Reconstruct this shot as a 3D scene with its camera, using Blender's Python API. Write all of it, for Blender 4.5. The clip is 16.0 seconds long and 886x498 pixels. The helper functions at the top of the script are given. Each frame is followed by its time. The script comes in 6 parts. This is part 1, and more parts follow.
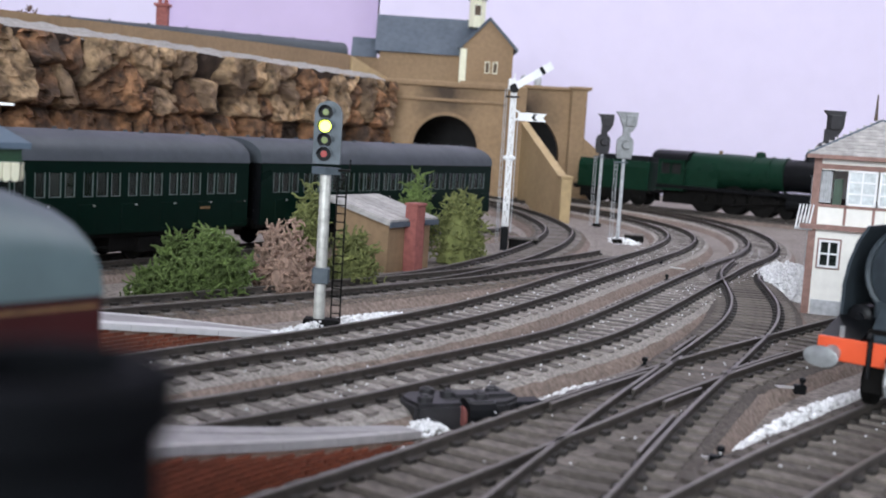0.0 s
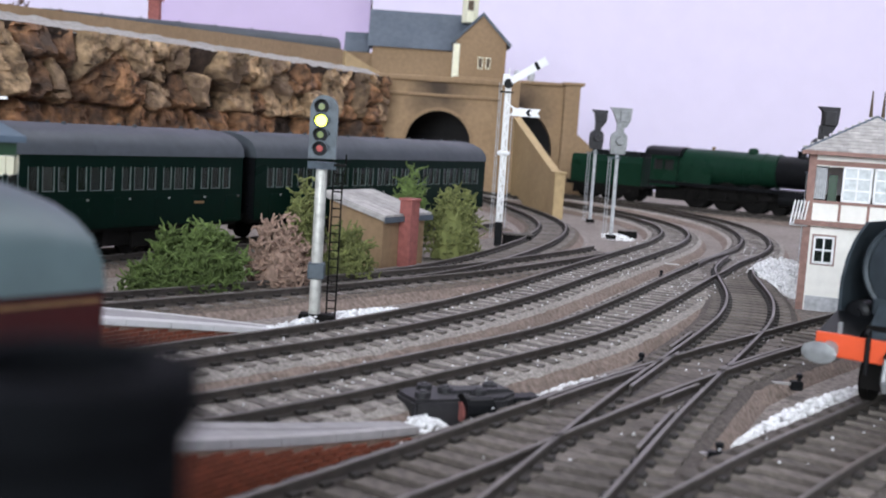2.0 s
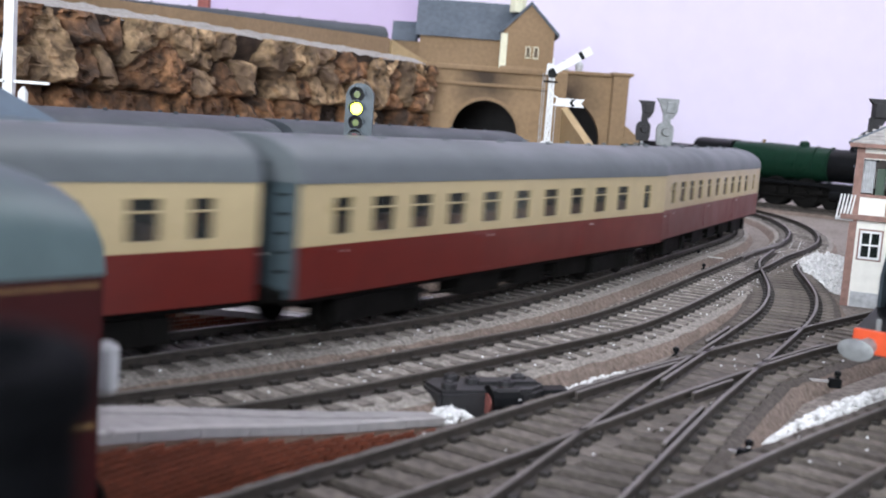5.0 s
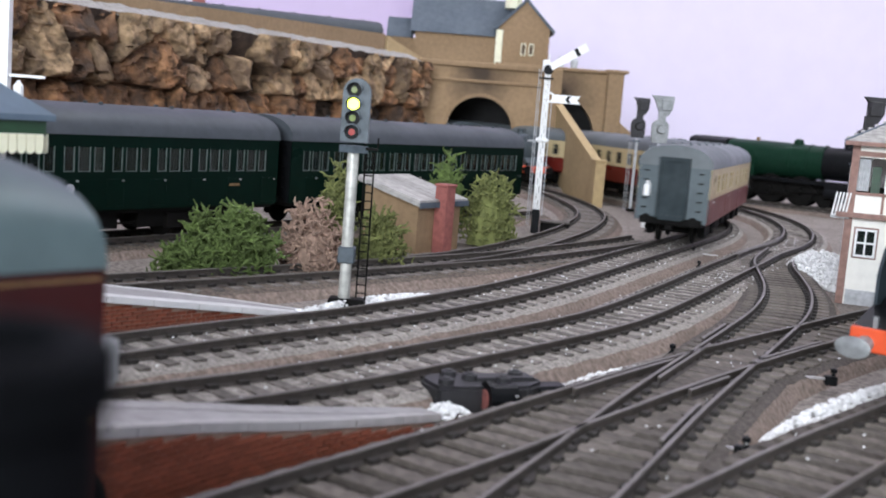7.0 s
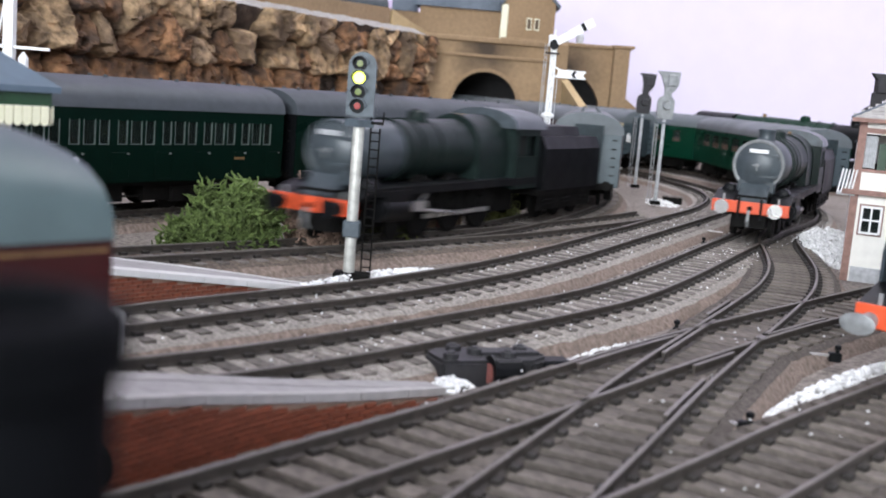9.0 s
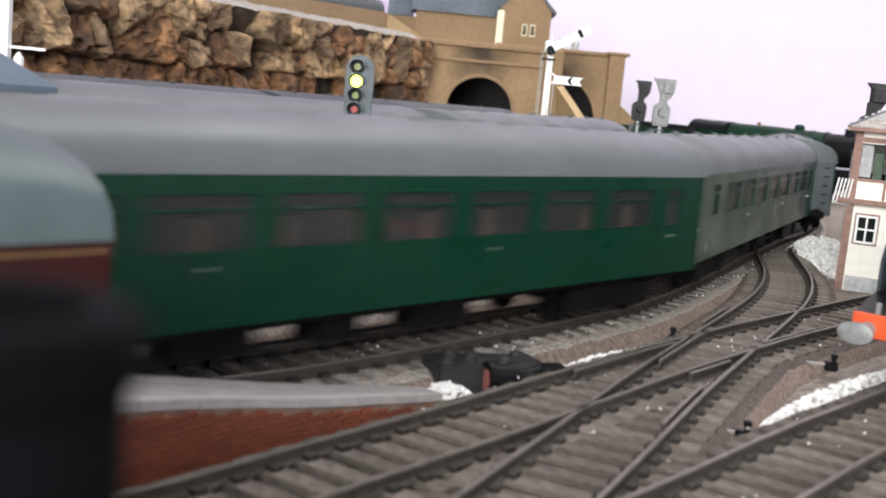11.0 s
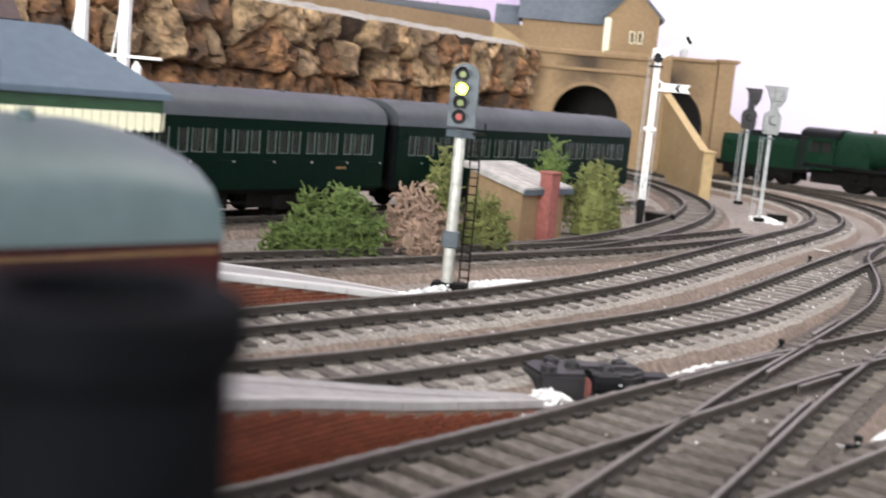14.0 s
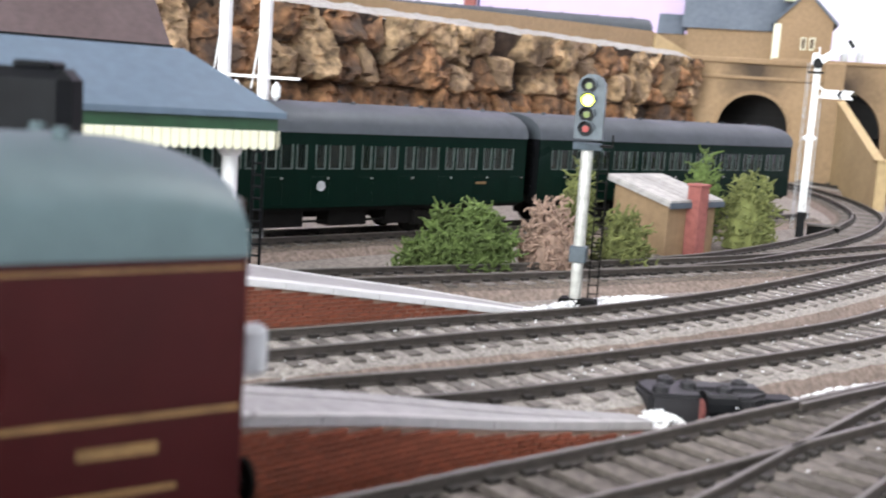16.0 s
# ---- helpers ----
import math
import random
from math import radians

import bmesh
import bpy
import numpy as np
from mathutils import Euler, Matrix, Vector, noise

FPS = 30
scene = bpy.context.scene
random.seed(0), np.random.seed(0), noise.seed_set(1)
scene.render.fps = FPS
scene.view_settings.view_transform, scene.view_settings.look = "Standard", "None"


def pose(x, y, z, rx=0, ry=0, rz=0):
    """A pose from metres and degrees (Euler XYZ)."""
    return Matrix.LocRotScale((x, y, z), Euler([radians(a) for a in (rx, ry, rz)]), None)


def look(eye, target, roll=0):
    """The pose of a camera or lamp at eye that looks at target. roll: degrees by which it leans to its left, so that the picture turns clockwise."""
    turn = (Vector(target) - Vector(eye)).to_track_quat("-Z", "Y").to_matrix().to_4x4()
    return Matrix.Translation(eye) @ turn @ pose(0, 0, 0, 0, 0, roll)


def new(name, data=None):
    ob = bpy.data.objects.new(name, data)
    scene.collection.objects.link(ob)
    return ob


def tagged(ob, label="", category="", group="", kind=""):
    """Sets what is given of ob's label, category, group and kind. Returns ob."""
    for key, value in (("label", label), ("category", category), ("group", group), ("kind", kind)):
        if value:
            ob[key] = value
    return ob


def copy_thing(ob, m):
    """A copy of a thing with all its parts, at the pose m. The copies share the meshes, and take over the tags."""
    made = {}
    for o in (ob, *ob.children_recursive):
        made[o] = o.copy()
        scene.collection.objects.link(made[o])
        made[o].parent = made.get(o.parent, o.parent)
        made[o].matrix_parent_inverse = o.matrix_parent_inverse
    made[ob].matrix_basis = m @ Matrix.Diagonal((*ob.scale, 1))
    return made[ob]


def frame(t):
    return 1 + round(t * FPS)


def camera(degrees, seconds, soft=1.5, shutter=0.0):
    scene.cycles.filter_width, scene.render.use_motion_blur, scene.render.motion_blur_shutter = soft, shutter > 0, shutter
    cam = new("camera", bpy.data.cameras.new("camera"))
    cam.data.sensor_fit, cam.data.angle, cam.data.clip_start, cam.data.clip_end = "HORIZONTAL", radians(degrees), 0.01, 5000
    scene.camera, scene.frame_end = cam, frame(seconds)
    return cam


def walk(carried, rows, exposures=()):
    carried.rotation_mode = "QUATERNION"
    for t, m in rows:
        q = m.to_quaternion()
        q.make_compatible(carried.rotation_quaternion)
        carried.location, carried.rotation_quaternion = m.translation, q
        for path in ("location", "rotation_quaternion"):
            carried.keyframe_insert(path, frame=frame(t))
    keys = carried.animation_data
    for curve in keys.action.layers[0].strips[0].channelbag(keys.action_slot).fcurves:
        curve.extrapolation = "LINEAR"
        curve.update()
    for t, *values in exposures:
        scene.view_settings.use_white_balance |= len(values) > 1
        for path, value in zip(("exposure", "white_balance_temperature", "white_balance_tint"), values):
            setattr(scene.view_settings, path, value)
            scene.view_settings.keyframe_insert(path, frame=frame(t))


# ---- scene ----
# Model railway, built in millimetres (1:76) and scaled to metres.
MM = 0.001
cam = camera(43.73, 16.0, soft=1.9, shutter=0.5)
cam.data.dof.use_dof, cam.data.dof.focus_distance, cam.data.dof.aperture_fstop = True, 0.42, 36.0


def cam_row(t, x, y, z, yaw, pitch, roll):
    """A row of the camera's path: millimetres and degrees."""
    a, b = radians(yaw), radians(pitch)
    eye = Vector((x, y, z)) * MM
    return t, look(eye, eye + Vector((-math.sin(a) * math.cos(b), math.cos(a) * math.cos(b), math.sin(b))), roll)


PATH = [
    (0, -2.2, -3.6, 58.3, -1.70, -6.05, 3.56),
    (0.5, -2.2, -3.5, 58.1, -1.79, -6.34, 3.34),
    (1, -2.3, -3.3, 58.6, -2.04, -5.73, 3.41),
    (1.5, -3.7, -2.7, 58.4, -2.20, -5.28, 3.39),
    (2, -3.7, -2.5, 58.0, -2.18, -6.25, 3.74),
    (2.5, -1.9, -1.5, 58.5, -1.13, -6.78, 3.62),
    (3, -0.0, -1.3, 58.1, 0.12, -6.87, 3.64),
    (3.5, 1.3, -0.6, 58.1, 0.41, -6.69, 3.89),
    (6, 0.8, 0.1, 57.9, 0.25, -7.07, 4.33),
    (6.5, 0.7, 0.5, 57.9, 0.11, -6.94, 4.23),
    (7, 0.0, 0.0, 57.7, 0.00, -7.09, 4.49),
    (7.5, 0.2, 0.4, 57.5, -0.16, -7.33, 4.66),
    (8, 0.1, 1.1, 57.7, -0.13, -7.43, 4.62),
    (8.5, 0.1, 1.1, 57.4, -0.12, -7.84, 4.76),
    (9, -0.3, -0.0, 57.4, 0.10, -8.37, 4.79),
    (9.2, -0.3, 0.6, 57.2, -0.16, -7.98, 5.17),
    (11.3, -1.8, 1.2, 57.0, -0.34, -8.12, 5.52),
    (11.5, -2.0, 1.3, 56.9, -0.41, -8.33, 5.63),
    (12, -1.9, 3.1, 56.7, -0.42, -8.57, 5.76),
    (12.5, -2.1, 1.2, 56.7, -0.22, -9.08, 5.68),
    (13, -2.1, 1.4, 56.6, -0.07, -9.19, 5.66),
    (13.5, -1.1, 1.2, 56.8, 1.79, -9.63, 5.36),
    (14, -1.0, 0.3, 56.7, 5.19, -8.13, 5.29),
    (14.5, 3.1, 3.1, 56.4, 8.08, -7.77, 4.80),
    (15, 7.5, 5.8, 56.7, 10.84, -7.01, 4.66),
    (15.5, 12.1, 6.8, 57.5, 11.86, -7.29, 3.73),
    (16, 13.1, 7.0, 57.3, 14.43, -8.07, 3.83),
]
walk(cam, [cam_row(*r) for r in PATH], exposures=[(0.0, -0.26, 6250, 10.0), (2.0, -0.22, 6250, 10.0), (3.5, -0.08, 6300, 10.0), (6.5, -0.12, 6300, 9.5), (8.5, -0.06, 6350, 10.0), (9.2, 0.08, 6450, 10.0), (12.0, 0.14, 7250, 9.5), (13.2, 0.28, 7200, 9.5), (14.5, 0.33, 6900, 9.0), (16.0, 0.52, 6650, 8.0)])

# ---- light ----
world = bpy.data.worlds.new("room_light")
scene.world = world
world.use_nodes = True
wn = world.node_tree.nodes
sky = wn.new("ShaderNodeTexSky")
sky.sky_type, sky.sun_disc, sky.sun_elevation, sky.sun_rotation = "NISHITA", False, radians(35), radians(200)
world.node_tree.links.new(sky.outputs[0], wn["Background"].inputs[0])
wn["Background"].inputs[1].default_value = 0.1


def area_lamp(name, eye, target, w, h, watts, colour):
    lamp = bpy.data.lights.new(name, "AREA")
    lamp.shape, lamp.size, lamp.size_y, lamp.energy, lamp.color = "RECTANGLE", w, h, watts, colour
    ob = new(name, lamp)
    ob.matrix_world = look(eye, target)
    return ob


# daylight lamps in the two unseen window openings, and an added ceiling fill
area_lamp("window_light", (2.42, -0.3, 0.75), (0.0, 0.6, 0.0), 1.5, 1.2, 12, (0.90, 0.95, 1.0))
area_lamp("window_light", (-0.6, -2.42, 0.75), (0.3, 0.6, 0.0), 1.7, 1.2, 108, (0.90, 0.95, 1.0))
area_lamp("ceiling_fill_light", (0.35, 0.95, 1.36), (0.35, 0.9501, 0.0), 0.7, 0.7, 12, (0.97, 0.97, 1.0))
scene.view_settings.exposure = 0.0


# ---- materials ----
def mat(name, col, rough=0.6, metal=0.0, grain=400.0, var=0.25, stain=40.0, stain_amt=0.2, bump=0.15, col2=None, island=0.0, obj_rand=0.0, coat=0.0, bump_d=0.0004, spec=0.5):
    """A surface with fine grain, larger stains and a little relief; scales are per metre."""
    m = bpy.data.materials.new(name)
    m.use_nodes = True
    n, l = m.node_tree.nodes, m.node_tree.links
    b = n["Principled BSDF"]
    b.inputs["Roughness"].default_value, b.inputs["Metallic"].default_value = rough, metal
    b.inputs["Coat Weight"].default_value, b.inputs["Specular IOR Level"].default_value = coat, spec
    tc = n.new("ShaderNodeTexCoord")

    def noise_tex(scale, detail):
        t = n.new("ShaderNodeTexNoise")
        t.inputs["Scale"].default_value, t.inputs["Detail"].default_value = scale, detail
        l.new(tc.outputs["Object"], t.inputs["Vector"])
        return t.outputs[0]

    def ramp(src, lo, hi, a=0.3, z=0.7):
        r = n.new("ShaderNodeMapRange")
        r.inputs[1].default_value, r.inputs[2].default_value = a, z
        r.inputs[3].default_value, r.inputs[4].default_value = lo, hi
        l.new(src, r.inputs[0])
        return r.outputs[0]

    def mix(fac, a, c, mode="MIX"):
        x = n.new("ShaderNodeMix")
        x.data_type, x.blend_type = "RGBA", mode
        for src, i in ((fac, 0), (a, 6), (c, 7)):
            if isinstance(src, (int, float)):
                x.inputs[i].default_value = src
            elif isinstance(src, tuple):
                x.inputs[i].default_value = (*src[:3], 1)
            else:
                l.new(src, x.inputs[i])
        return x.outputs[2]

    fine, broad = noise_tex(grain, 4), noise_tex(stain, 3)
    dark = tuple(c * (1 - var) for c in col)
    light = tuple(min(1, c * (1 + var)) for c in col)
    out = mix(ramp(fine, 0, 1), dark, light)
    other = col2 or tuple(c * 0.55 for c in col)
    out = mix(ramp(broad, 0, stain_amt if not col2 else 1.0, 0.42, 0.68), out, other)
    if island or obj_rand:
        rnd = n.new("ShaderNodeNewGeometry").outputs["Random Per Island"] if island else n.new("ShaderNodeObjectInfo").outputs["Random"]
        a = island or obj_rand
        v = ramp(rnd, 1 - a, 1 + a, 0, 1)
        cc = n.new("ShaderNodeCombineColor")
        for i in range(3):
            l.new(v, cc.inputs[i])
        out = mix(1.0, out, cc.outputs[0], "MULTIPLY")
    l.new(out, b.inputs["Base Color"])
    l.new(ramp(broad, max(0.02, rough - 0.08), min(1, rough + 0.08)), b.inputs["Roughness"])
    if bump:
        bp = n.new("ShaderNodeBump")
        bp.inputs["Strength"].default_value, bp.inputs["Distance"].default_value = bump, bump_d
        l.new(fine, bp.inputs["Height"])
        l.new(bp.outputs[0], b.inputs["Normal"])
    return m


def glow(name, col, power):
    m = mat(name, col, 0.3, bump=0)
    b = m.node_tree.nodes["Principled BSDF"]
    b.inputs["Emission Color"].default_value, b.inputs["Emission Strength"].default_value = (*col, 1), power
    return m


def glass(name, tint=(0.9, 0.95, 0.95), alpha=0.35):
    m = bpy.data.materials.new(name)
    m.use_nodes = True
    b = m.node_tree.nodes["Principled BSDF"]
    b.inputs["Base Color"].default_value, b.inputs["Roughness"].default_value = (*tint, 1), 0.08
    b.inputs["Alpha"].default_value = alpha
    return m


M_BALLAST = mat("ballast", (0.345, 0.315, 0.282), 0.95, grain=900, var=0.45, stain=45, stain_amt=0.35, bump=1.0, bump_d=0.001, spec=0.3)
M_BALLAST_MID = mat("brown_grey_ballast", (0.115, 0.098, 0.086), 0.95, grain=900, var=0.45, stain=45, stain_amt=0.35, bump=1.0, bump_d=0.001, spec=0.3)
M_CESS = mat("cess_earth", (0.24, 0.187, 0.155), 0.95, grain=700, var=0.4, stain=30, stain_amt=0.4, bump=0.9, bump_d=0.001, spec=0.3)
M_GROUND = mat("ground_scatter", (0.27, 0.235, 0.21), 0.95, grain=600, var=0.45, stain=18, stain_amt=0.35, bump=1.0, bump_d=0.0012, spec=0.3)
M_SLEEPER = mat("sleeper_plastic", (0.165, 0.146, 0.13), 0.8, grain=500, var=0.35, stain=120, stain_amt=0.4, bump=0.4, obj_rand=0.3, spec=0.3)
M_SLEEPER_WORN = mat("weathered_sleeper", (0.15, 0.129, 0.112), 0.85, grain=500, var=0.35, stain=120, stain_amt=0.35, bump=0.4, obj_rand=0.22, spec=0.3)
M_CHAIR = mat("rail_chair_black", (0.03, 0.026, 0.023), 0.7, grain=500, var=0.3, spec=0.3)
M_RAIL = mat("rail_rusty_side", (0.06, 0.05, 0.042), 0.6, 0.2, grain=400, var=0.3, stain=60, stain_amt=0.3)
M_RAILTOP = mat("rail_head_steel", (0.15, 0.134, 0.117), 0.45, 0.35, grain=300, var=0.2, stain=30, stain_amt=0.4, bump=0.05)
M_WHITESTONE = mat("white_chippings", (0.9, 0.9, 0.89), 0.9, grain=500, var=0.12, island=0.15, stain_amt=0.1)
M_SLAB = mat("platform_slab", (0.36, 0.345, 0.34), 0.85, grain=350, var=0.12, stain=40, stain_amt=0.18, obj_rand=0.05)
M_COPING = mat("white_coping", (0.68, 0.67, 0.66), 0.75, grain=300, var=0.08, stain=60, stain_amt=0.2)
M_COPING_GREY = mat("grey_coping", (0.44, 0.425, 0.415), 0.8, grain=300, var=0.1, stain=60, stain_amt=0.2)
M_BRICK = mat("red_brick", (0.21, 0.058, 0.029), 0.9, grain=600, var=0.3, stain=60, stain_amt=0.25, obj_rand=0.18)
M_MORTAR = mat("mortar", (0.38, 0.26, 0.20), 0.95, grain=500, var=0.2)
M_TAN = mat("tan_stone_card", (0.29, 0.195, 0.11), 0.9, grain=260, var=0.12, stain=14, stain_amt=0.25, bump=0.3)
M_TAN_LIGHT = mat("pale_tan_card", (0.46, 0.335, 0.175), 0.9, grain=260, var=0.1, stain=16, stain_amt=0.2, bump=0.3)
M_SOOT = mat("sooty_stone", (0.11, 0.08, 0.055), 0.95, grain=200, var=0.3, stain=40, stain_amt=0.4)
# near black that stands in for depths little light reaches
M_UNLIT = mat("unlit_depth_black", (0.012, 0.011, 0.011), 0.95, bump=0.1)
M_ROCK = mat("bark_rock", (0.225, 0.115, 0.055), 0.95, grain=130, var=0.9, stain=38, col2=(0.075, 0.05, 0.037), bump=1.0, bump_d=0.003, obj_rand=0.35)
M_ROCK_PALE = mat("bark_rock_pale", (0.325, 0.22, 0.125), 0.95, grain=150, var=0.8, stain=34, col2=(0.13, 0.085, 0.055), bump=1.0, bump_d=0.003, obj_rand=0.3)
# rock colour darkened for hollows and undersides, where shade falls
M_ROCK_SHADE = mat("bark_rock_shade", (0.06, 0.04, 0.028), 0.95, grain=130, var=0.5, bump=1.0, bump_d=0.003)
M_ROADTOP = mat("grey_roadway", (0.34, 0.32, 0.30), 0.95, grain=300, var=0.25, stain=20, stain_amt=0.3, bump=0.6)
M_WALL = mat("lilac_wall_paint", (0.71, 0.65, 0.79), 0.8, grain=30, var=0.02, stain=1.2, stain_amt=0.05, bump=0.05)
M_WALL_ALCOVE = mat("darker_lilac_alcove", (0.60, 0.49, 0.68), 0.8, grain=30, var=0.02, stain=1.2, stain_amt=0.05, bump=0.05)
M_CEIL = mat("white_ceiling_paint", (0.82, 0.82, 0.82), 0.9, grain=40, var=0.02, stain_amt=0.04, bump=0.05)
M_CARPET = mat("grey_carpet", (0.22, 0.21, 0.22), 0.95, grain=300, var=0.3)
M_GREEN = mat("coach_green", (0.002, 0.0105, 0.007), 0.35, grain=200, var=0.1, stain=40, stain_amt=0.2, bump=0.02, spec=0.07)
M_GREEN_BR = mat("bright_coach_green", (0.002, 0.036, 0.019), 0.32, grain=200, var=0.08, stain=40, stain_amt=0.15, bump=0.02, spec=0.22)
M_LOCO_GREEN = mat("loco_green", (0.007, 0.028, 0.016), 0.32, grain=200, var=0.1, stain=40, stain_amt=0.2, bump=0.02, spec=0.1)
M_ROOF = mat("coach_roof_grey", (0.055, 0.063, 0.072), 0.6, grain=250, var=0.1, stain=30, stain_amt=0.2, bump=0.1, spec=0.3)
M_ROOF_BLUE = mat("coach_roof_blue_grey", (0.068, 0.1, 0.105), 0.5, grain=250, var=0.08, stain=30, stain_amt=0.15, bump=0.05, spec=0.3)
M_ROOF_PALE = mat("coach_roof_pale_grey", (0.115, 0.13, 0.138), 0.5, grain=250, var=0.08, stain=30, stain_amt=0.15, bump=0.05, spec=0.3)
M_CREAM = mat("coach_cream", (0.55, 0.44, 0.25), 0.35, grain=200, var=0.05, stain=40, stain_amt=0.1, bump=0.02)
M_CRIMSON = mat("coach_crimson", (0.135, 0.014, 0.0095), 0.35, grain=200, var=0.08, stain=40, stain_amt=0.15, bump=0.02)
M_MAROON = mat("coach_maroon", (0.033, 0.006, 0.0065), 0.33, grain=200, var=0.1, stain=40, stain_amt=0.2, bump=0.02, spec=0.22)
M_BLACK = mat("loco_black", (0.006, 0.0065, 0.0075), 0.42, grain=300, var=0.25, stain=60, stain_amt=0.3, bump=0.05, spec=0.12)
M_SMOKEBOX = mat("smokebox_grey_black", (0.036, 0.047, 0.055), 0.5, grain=300, var=0.2, stain=60, stain_amt=0.3, bump=0.08, spec=0.22)
M_SMOKE_GREY = mat("weathered_smokebox_grey", (0.056, 0.07, 0.079), 0.36, grain=300, var=0.2, stain=60, stain_amt=0.4, bump=0.08, spec=0.45)
M_DULL_GREEN = mat("weathered_green_black", (0.010, 0.018, 0.016), 0.42, grain=300, var=0.25, stain=50, stain_amt=0.3, bump=0.05, spec=0.13)
M_SOOTY = mat("sooty_matt_black", (0.0035, 0.004, 0.005), 0.75, grain=300, var=0.25, bump=0.05, spec=0.05)
M_UNDER = mat("underframe_black", (0.007, 0.0065, 0.006), 0.7, grain=300, var=0.3, stain=80, stain_amt=0.4, spec=0.1)
M_ENDDARK = mat("gangway_dark_grey", (0.026, 0.037, 0.042), 0.6, grain=250, var=0.2, stain=60, stain_amt=0.25, bump=0.05, spec=0.2)
M_ENDBLUE = mat("coach_end_blue_grey", (0.058, 0.082, 0.093), 0.45, grain=250, var=0.12, stain=60, stain_amt=0.25, bump=0.05)
M_REDBEAM = mat("buffer_beam_red", (0.72, 0.10, 0.035), 0.4, grain=200, var=0.06, stain_amt=0.1, bump=0.02)
M_STEEL = mat("bright_steel", (0.62, 0.61, 0.59), 0.3, 0.85, grain=300, var=0.1, stain_amt=0.2, bump=0.03)
M_WHITE = mat("white_paint", (0.82, 0.82, 0.81), 0.5, grain=200, var=0.04, stain_amt=0.08, bump=0.03)
M_GOLD = mat("yellow_lining", (0.18, 0.105, 0.04), 0.5, bump=0)
M_LINING = mat("bright_yellow_lining", (0.55, 0.28, 0.03), 0.5, bump=0)
M_LGREY = mat("light_grey_plastic", (0.45, 0.46, 0.47), 0.55, bump=0.05)
M_BUFFER = mat("dull_grey_steel", (0.26, 0.27, 0.27), 0.5, 0.2, stain_amt=0.2, bump=0.05)
M_BROWNROOF = mat("dark_brown_roof", (0.075, 0.05, 0.05), 0.8, grain=300, var=0.15, stain=25, stain_amt=0.2, bump=0.15)
M_SIGHEAD = mat("signal_head_grey", (0.07, 0.09, 0.105), 0.5, bump=0.05)
M_SIGPOST = mat("signal_post_silver", (0.58, 0.58, 0.53), 0.4, 0.3, stain_amt=0.3, bump=0.05)
M_GLASS = glass("window_glass", (0.05, 0.055, 0.055), 0.38)
# nearly opaque dark tint puts the unlit inside into the glass colour
M_GLASS_DARK = glass("unlit_window_glass", (0.012, 0.018, 0.016), 0.86)
# pane coloured pale in place of the bright wall seen through it
M_PANE = mat("pale_lit_pane", (0.60, 0.64, 0.64), 0.15, bump=0, spec=0.5)
M_MOTOR = mat("dark_grey_moulding", (0.032, 0.031, 0.033), 0.55, grain=300, var=0.2, bump=0.1, spec=0.3)
M_UNLIT_CORE = mat("unlit_coach_core", (0.012, 0.011, 0.01), 0.8, bump=0.1)
M_SEAT = mat("coach_seat", (0.30, 0.17, 0.12), 0.8, bump=0.1)
M_SLATE = mat("slate_roof", (0.085, 0.105, 0.13), 0.7, grain=250, var=0.15, stain=40, stain_amt=0.25, bump=0.3)
M_CANOPY = mat("canopy_roof_blue_grey", (0.085, 0.12, 0.16), 0.75, grain=300, var=0.08, stain=25, stain_amt=0.15, bump=0.1)
M_CANGREEN = mat("canopy_green_trim", (0.009, 0.045, 0.016), 0.5, bump=0.03)
M_VALANCE = mat("canopy_cream", (0.80, 0.78, 0.58), 0.6, var=0.06, stain_amt=0.1, bump=0.05)
M_BRICKRED = mat("chimney_terracotta", (0.30, 0.10, 0.085), 0.85, grain=400, var=0.2, stain_amt=0.2)
M_BROWNTRIM = mat("signal_box_brown", (0.27, 0.155, 0.125), 0.7, bump=0.1)
M_CREAMWALL = mat("signal_box_cream", (0.88, 0.86, 0.79), 0.75, grain=250, var=0.05, stain=50, stain_amt=0.12)
M_BOXROOF = mat("grey_slates", (0.40, 0.38, 0.36), 0.85, grain=300, var=0.2, stain=50, stain_amt=0.3, obj_rand=0.12)
M_LEAF = mat("lichen_green", (0.115, 0.165, 0.045), 0.95, grain=300, var=0.4, stain=45, stain_amt=0.4, island=0.35, bump=0.5)
M_LEAF_YEL = mat("lichen_yellow_green", (0.155, 0.17, 0.055), 0.95, grain=300, var=0.4, stain=45, stain_amt=0.4, island=0.35, bump=0.5)
M_LEAF_PINK = mat("lichen_pinkish_brown", (0.33, 0.225, 0.17), 0.95, grain=300, var=0.35, stain=45, stain_amt=0.35, island=0.3, bump=0.5)
M_YEL_LAMP = glow("lit_yellow_lens", (0.85, 1.0, 0.08), 6.0)
M_RED_LENS = mat("dull_red_lens", (0.3, 0.018, 0.014), 0.2, bump=0)
M_GRN_LENS = mat("dull_green_lens", (0.12, 0.17, 0.02), 0.2, bump=0)
M_LEAF_BROWN = mat("heather_brown", (0.12, 0.07, 0.05), 0.95, grain=300, var=0.4, stain=45, stain_amt=0.4, island=0.35, bump=0.5)
M_BALLAST_DARK = mat("dark_ballast", (0.15, 0.12, 0.097), 0.95, grain=900, var=0.45, stain=45, stain_amt=0.35, bump=1.0, bump_d=0.001, spec=0.3)
M_FRAME = mat("dull_window_frame", (0.105, 0.13, 0.12), 0.5, bump=0, spec=0.3)


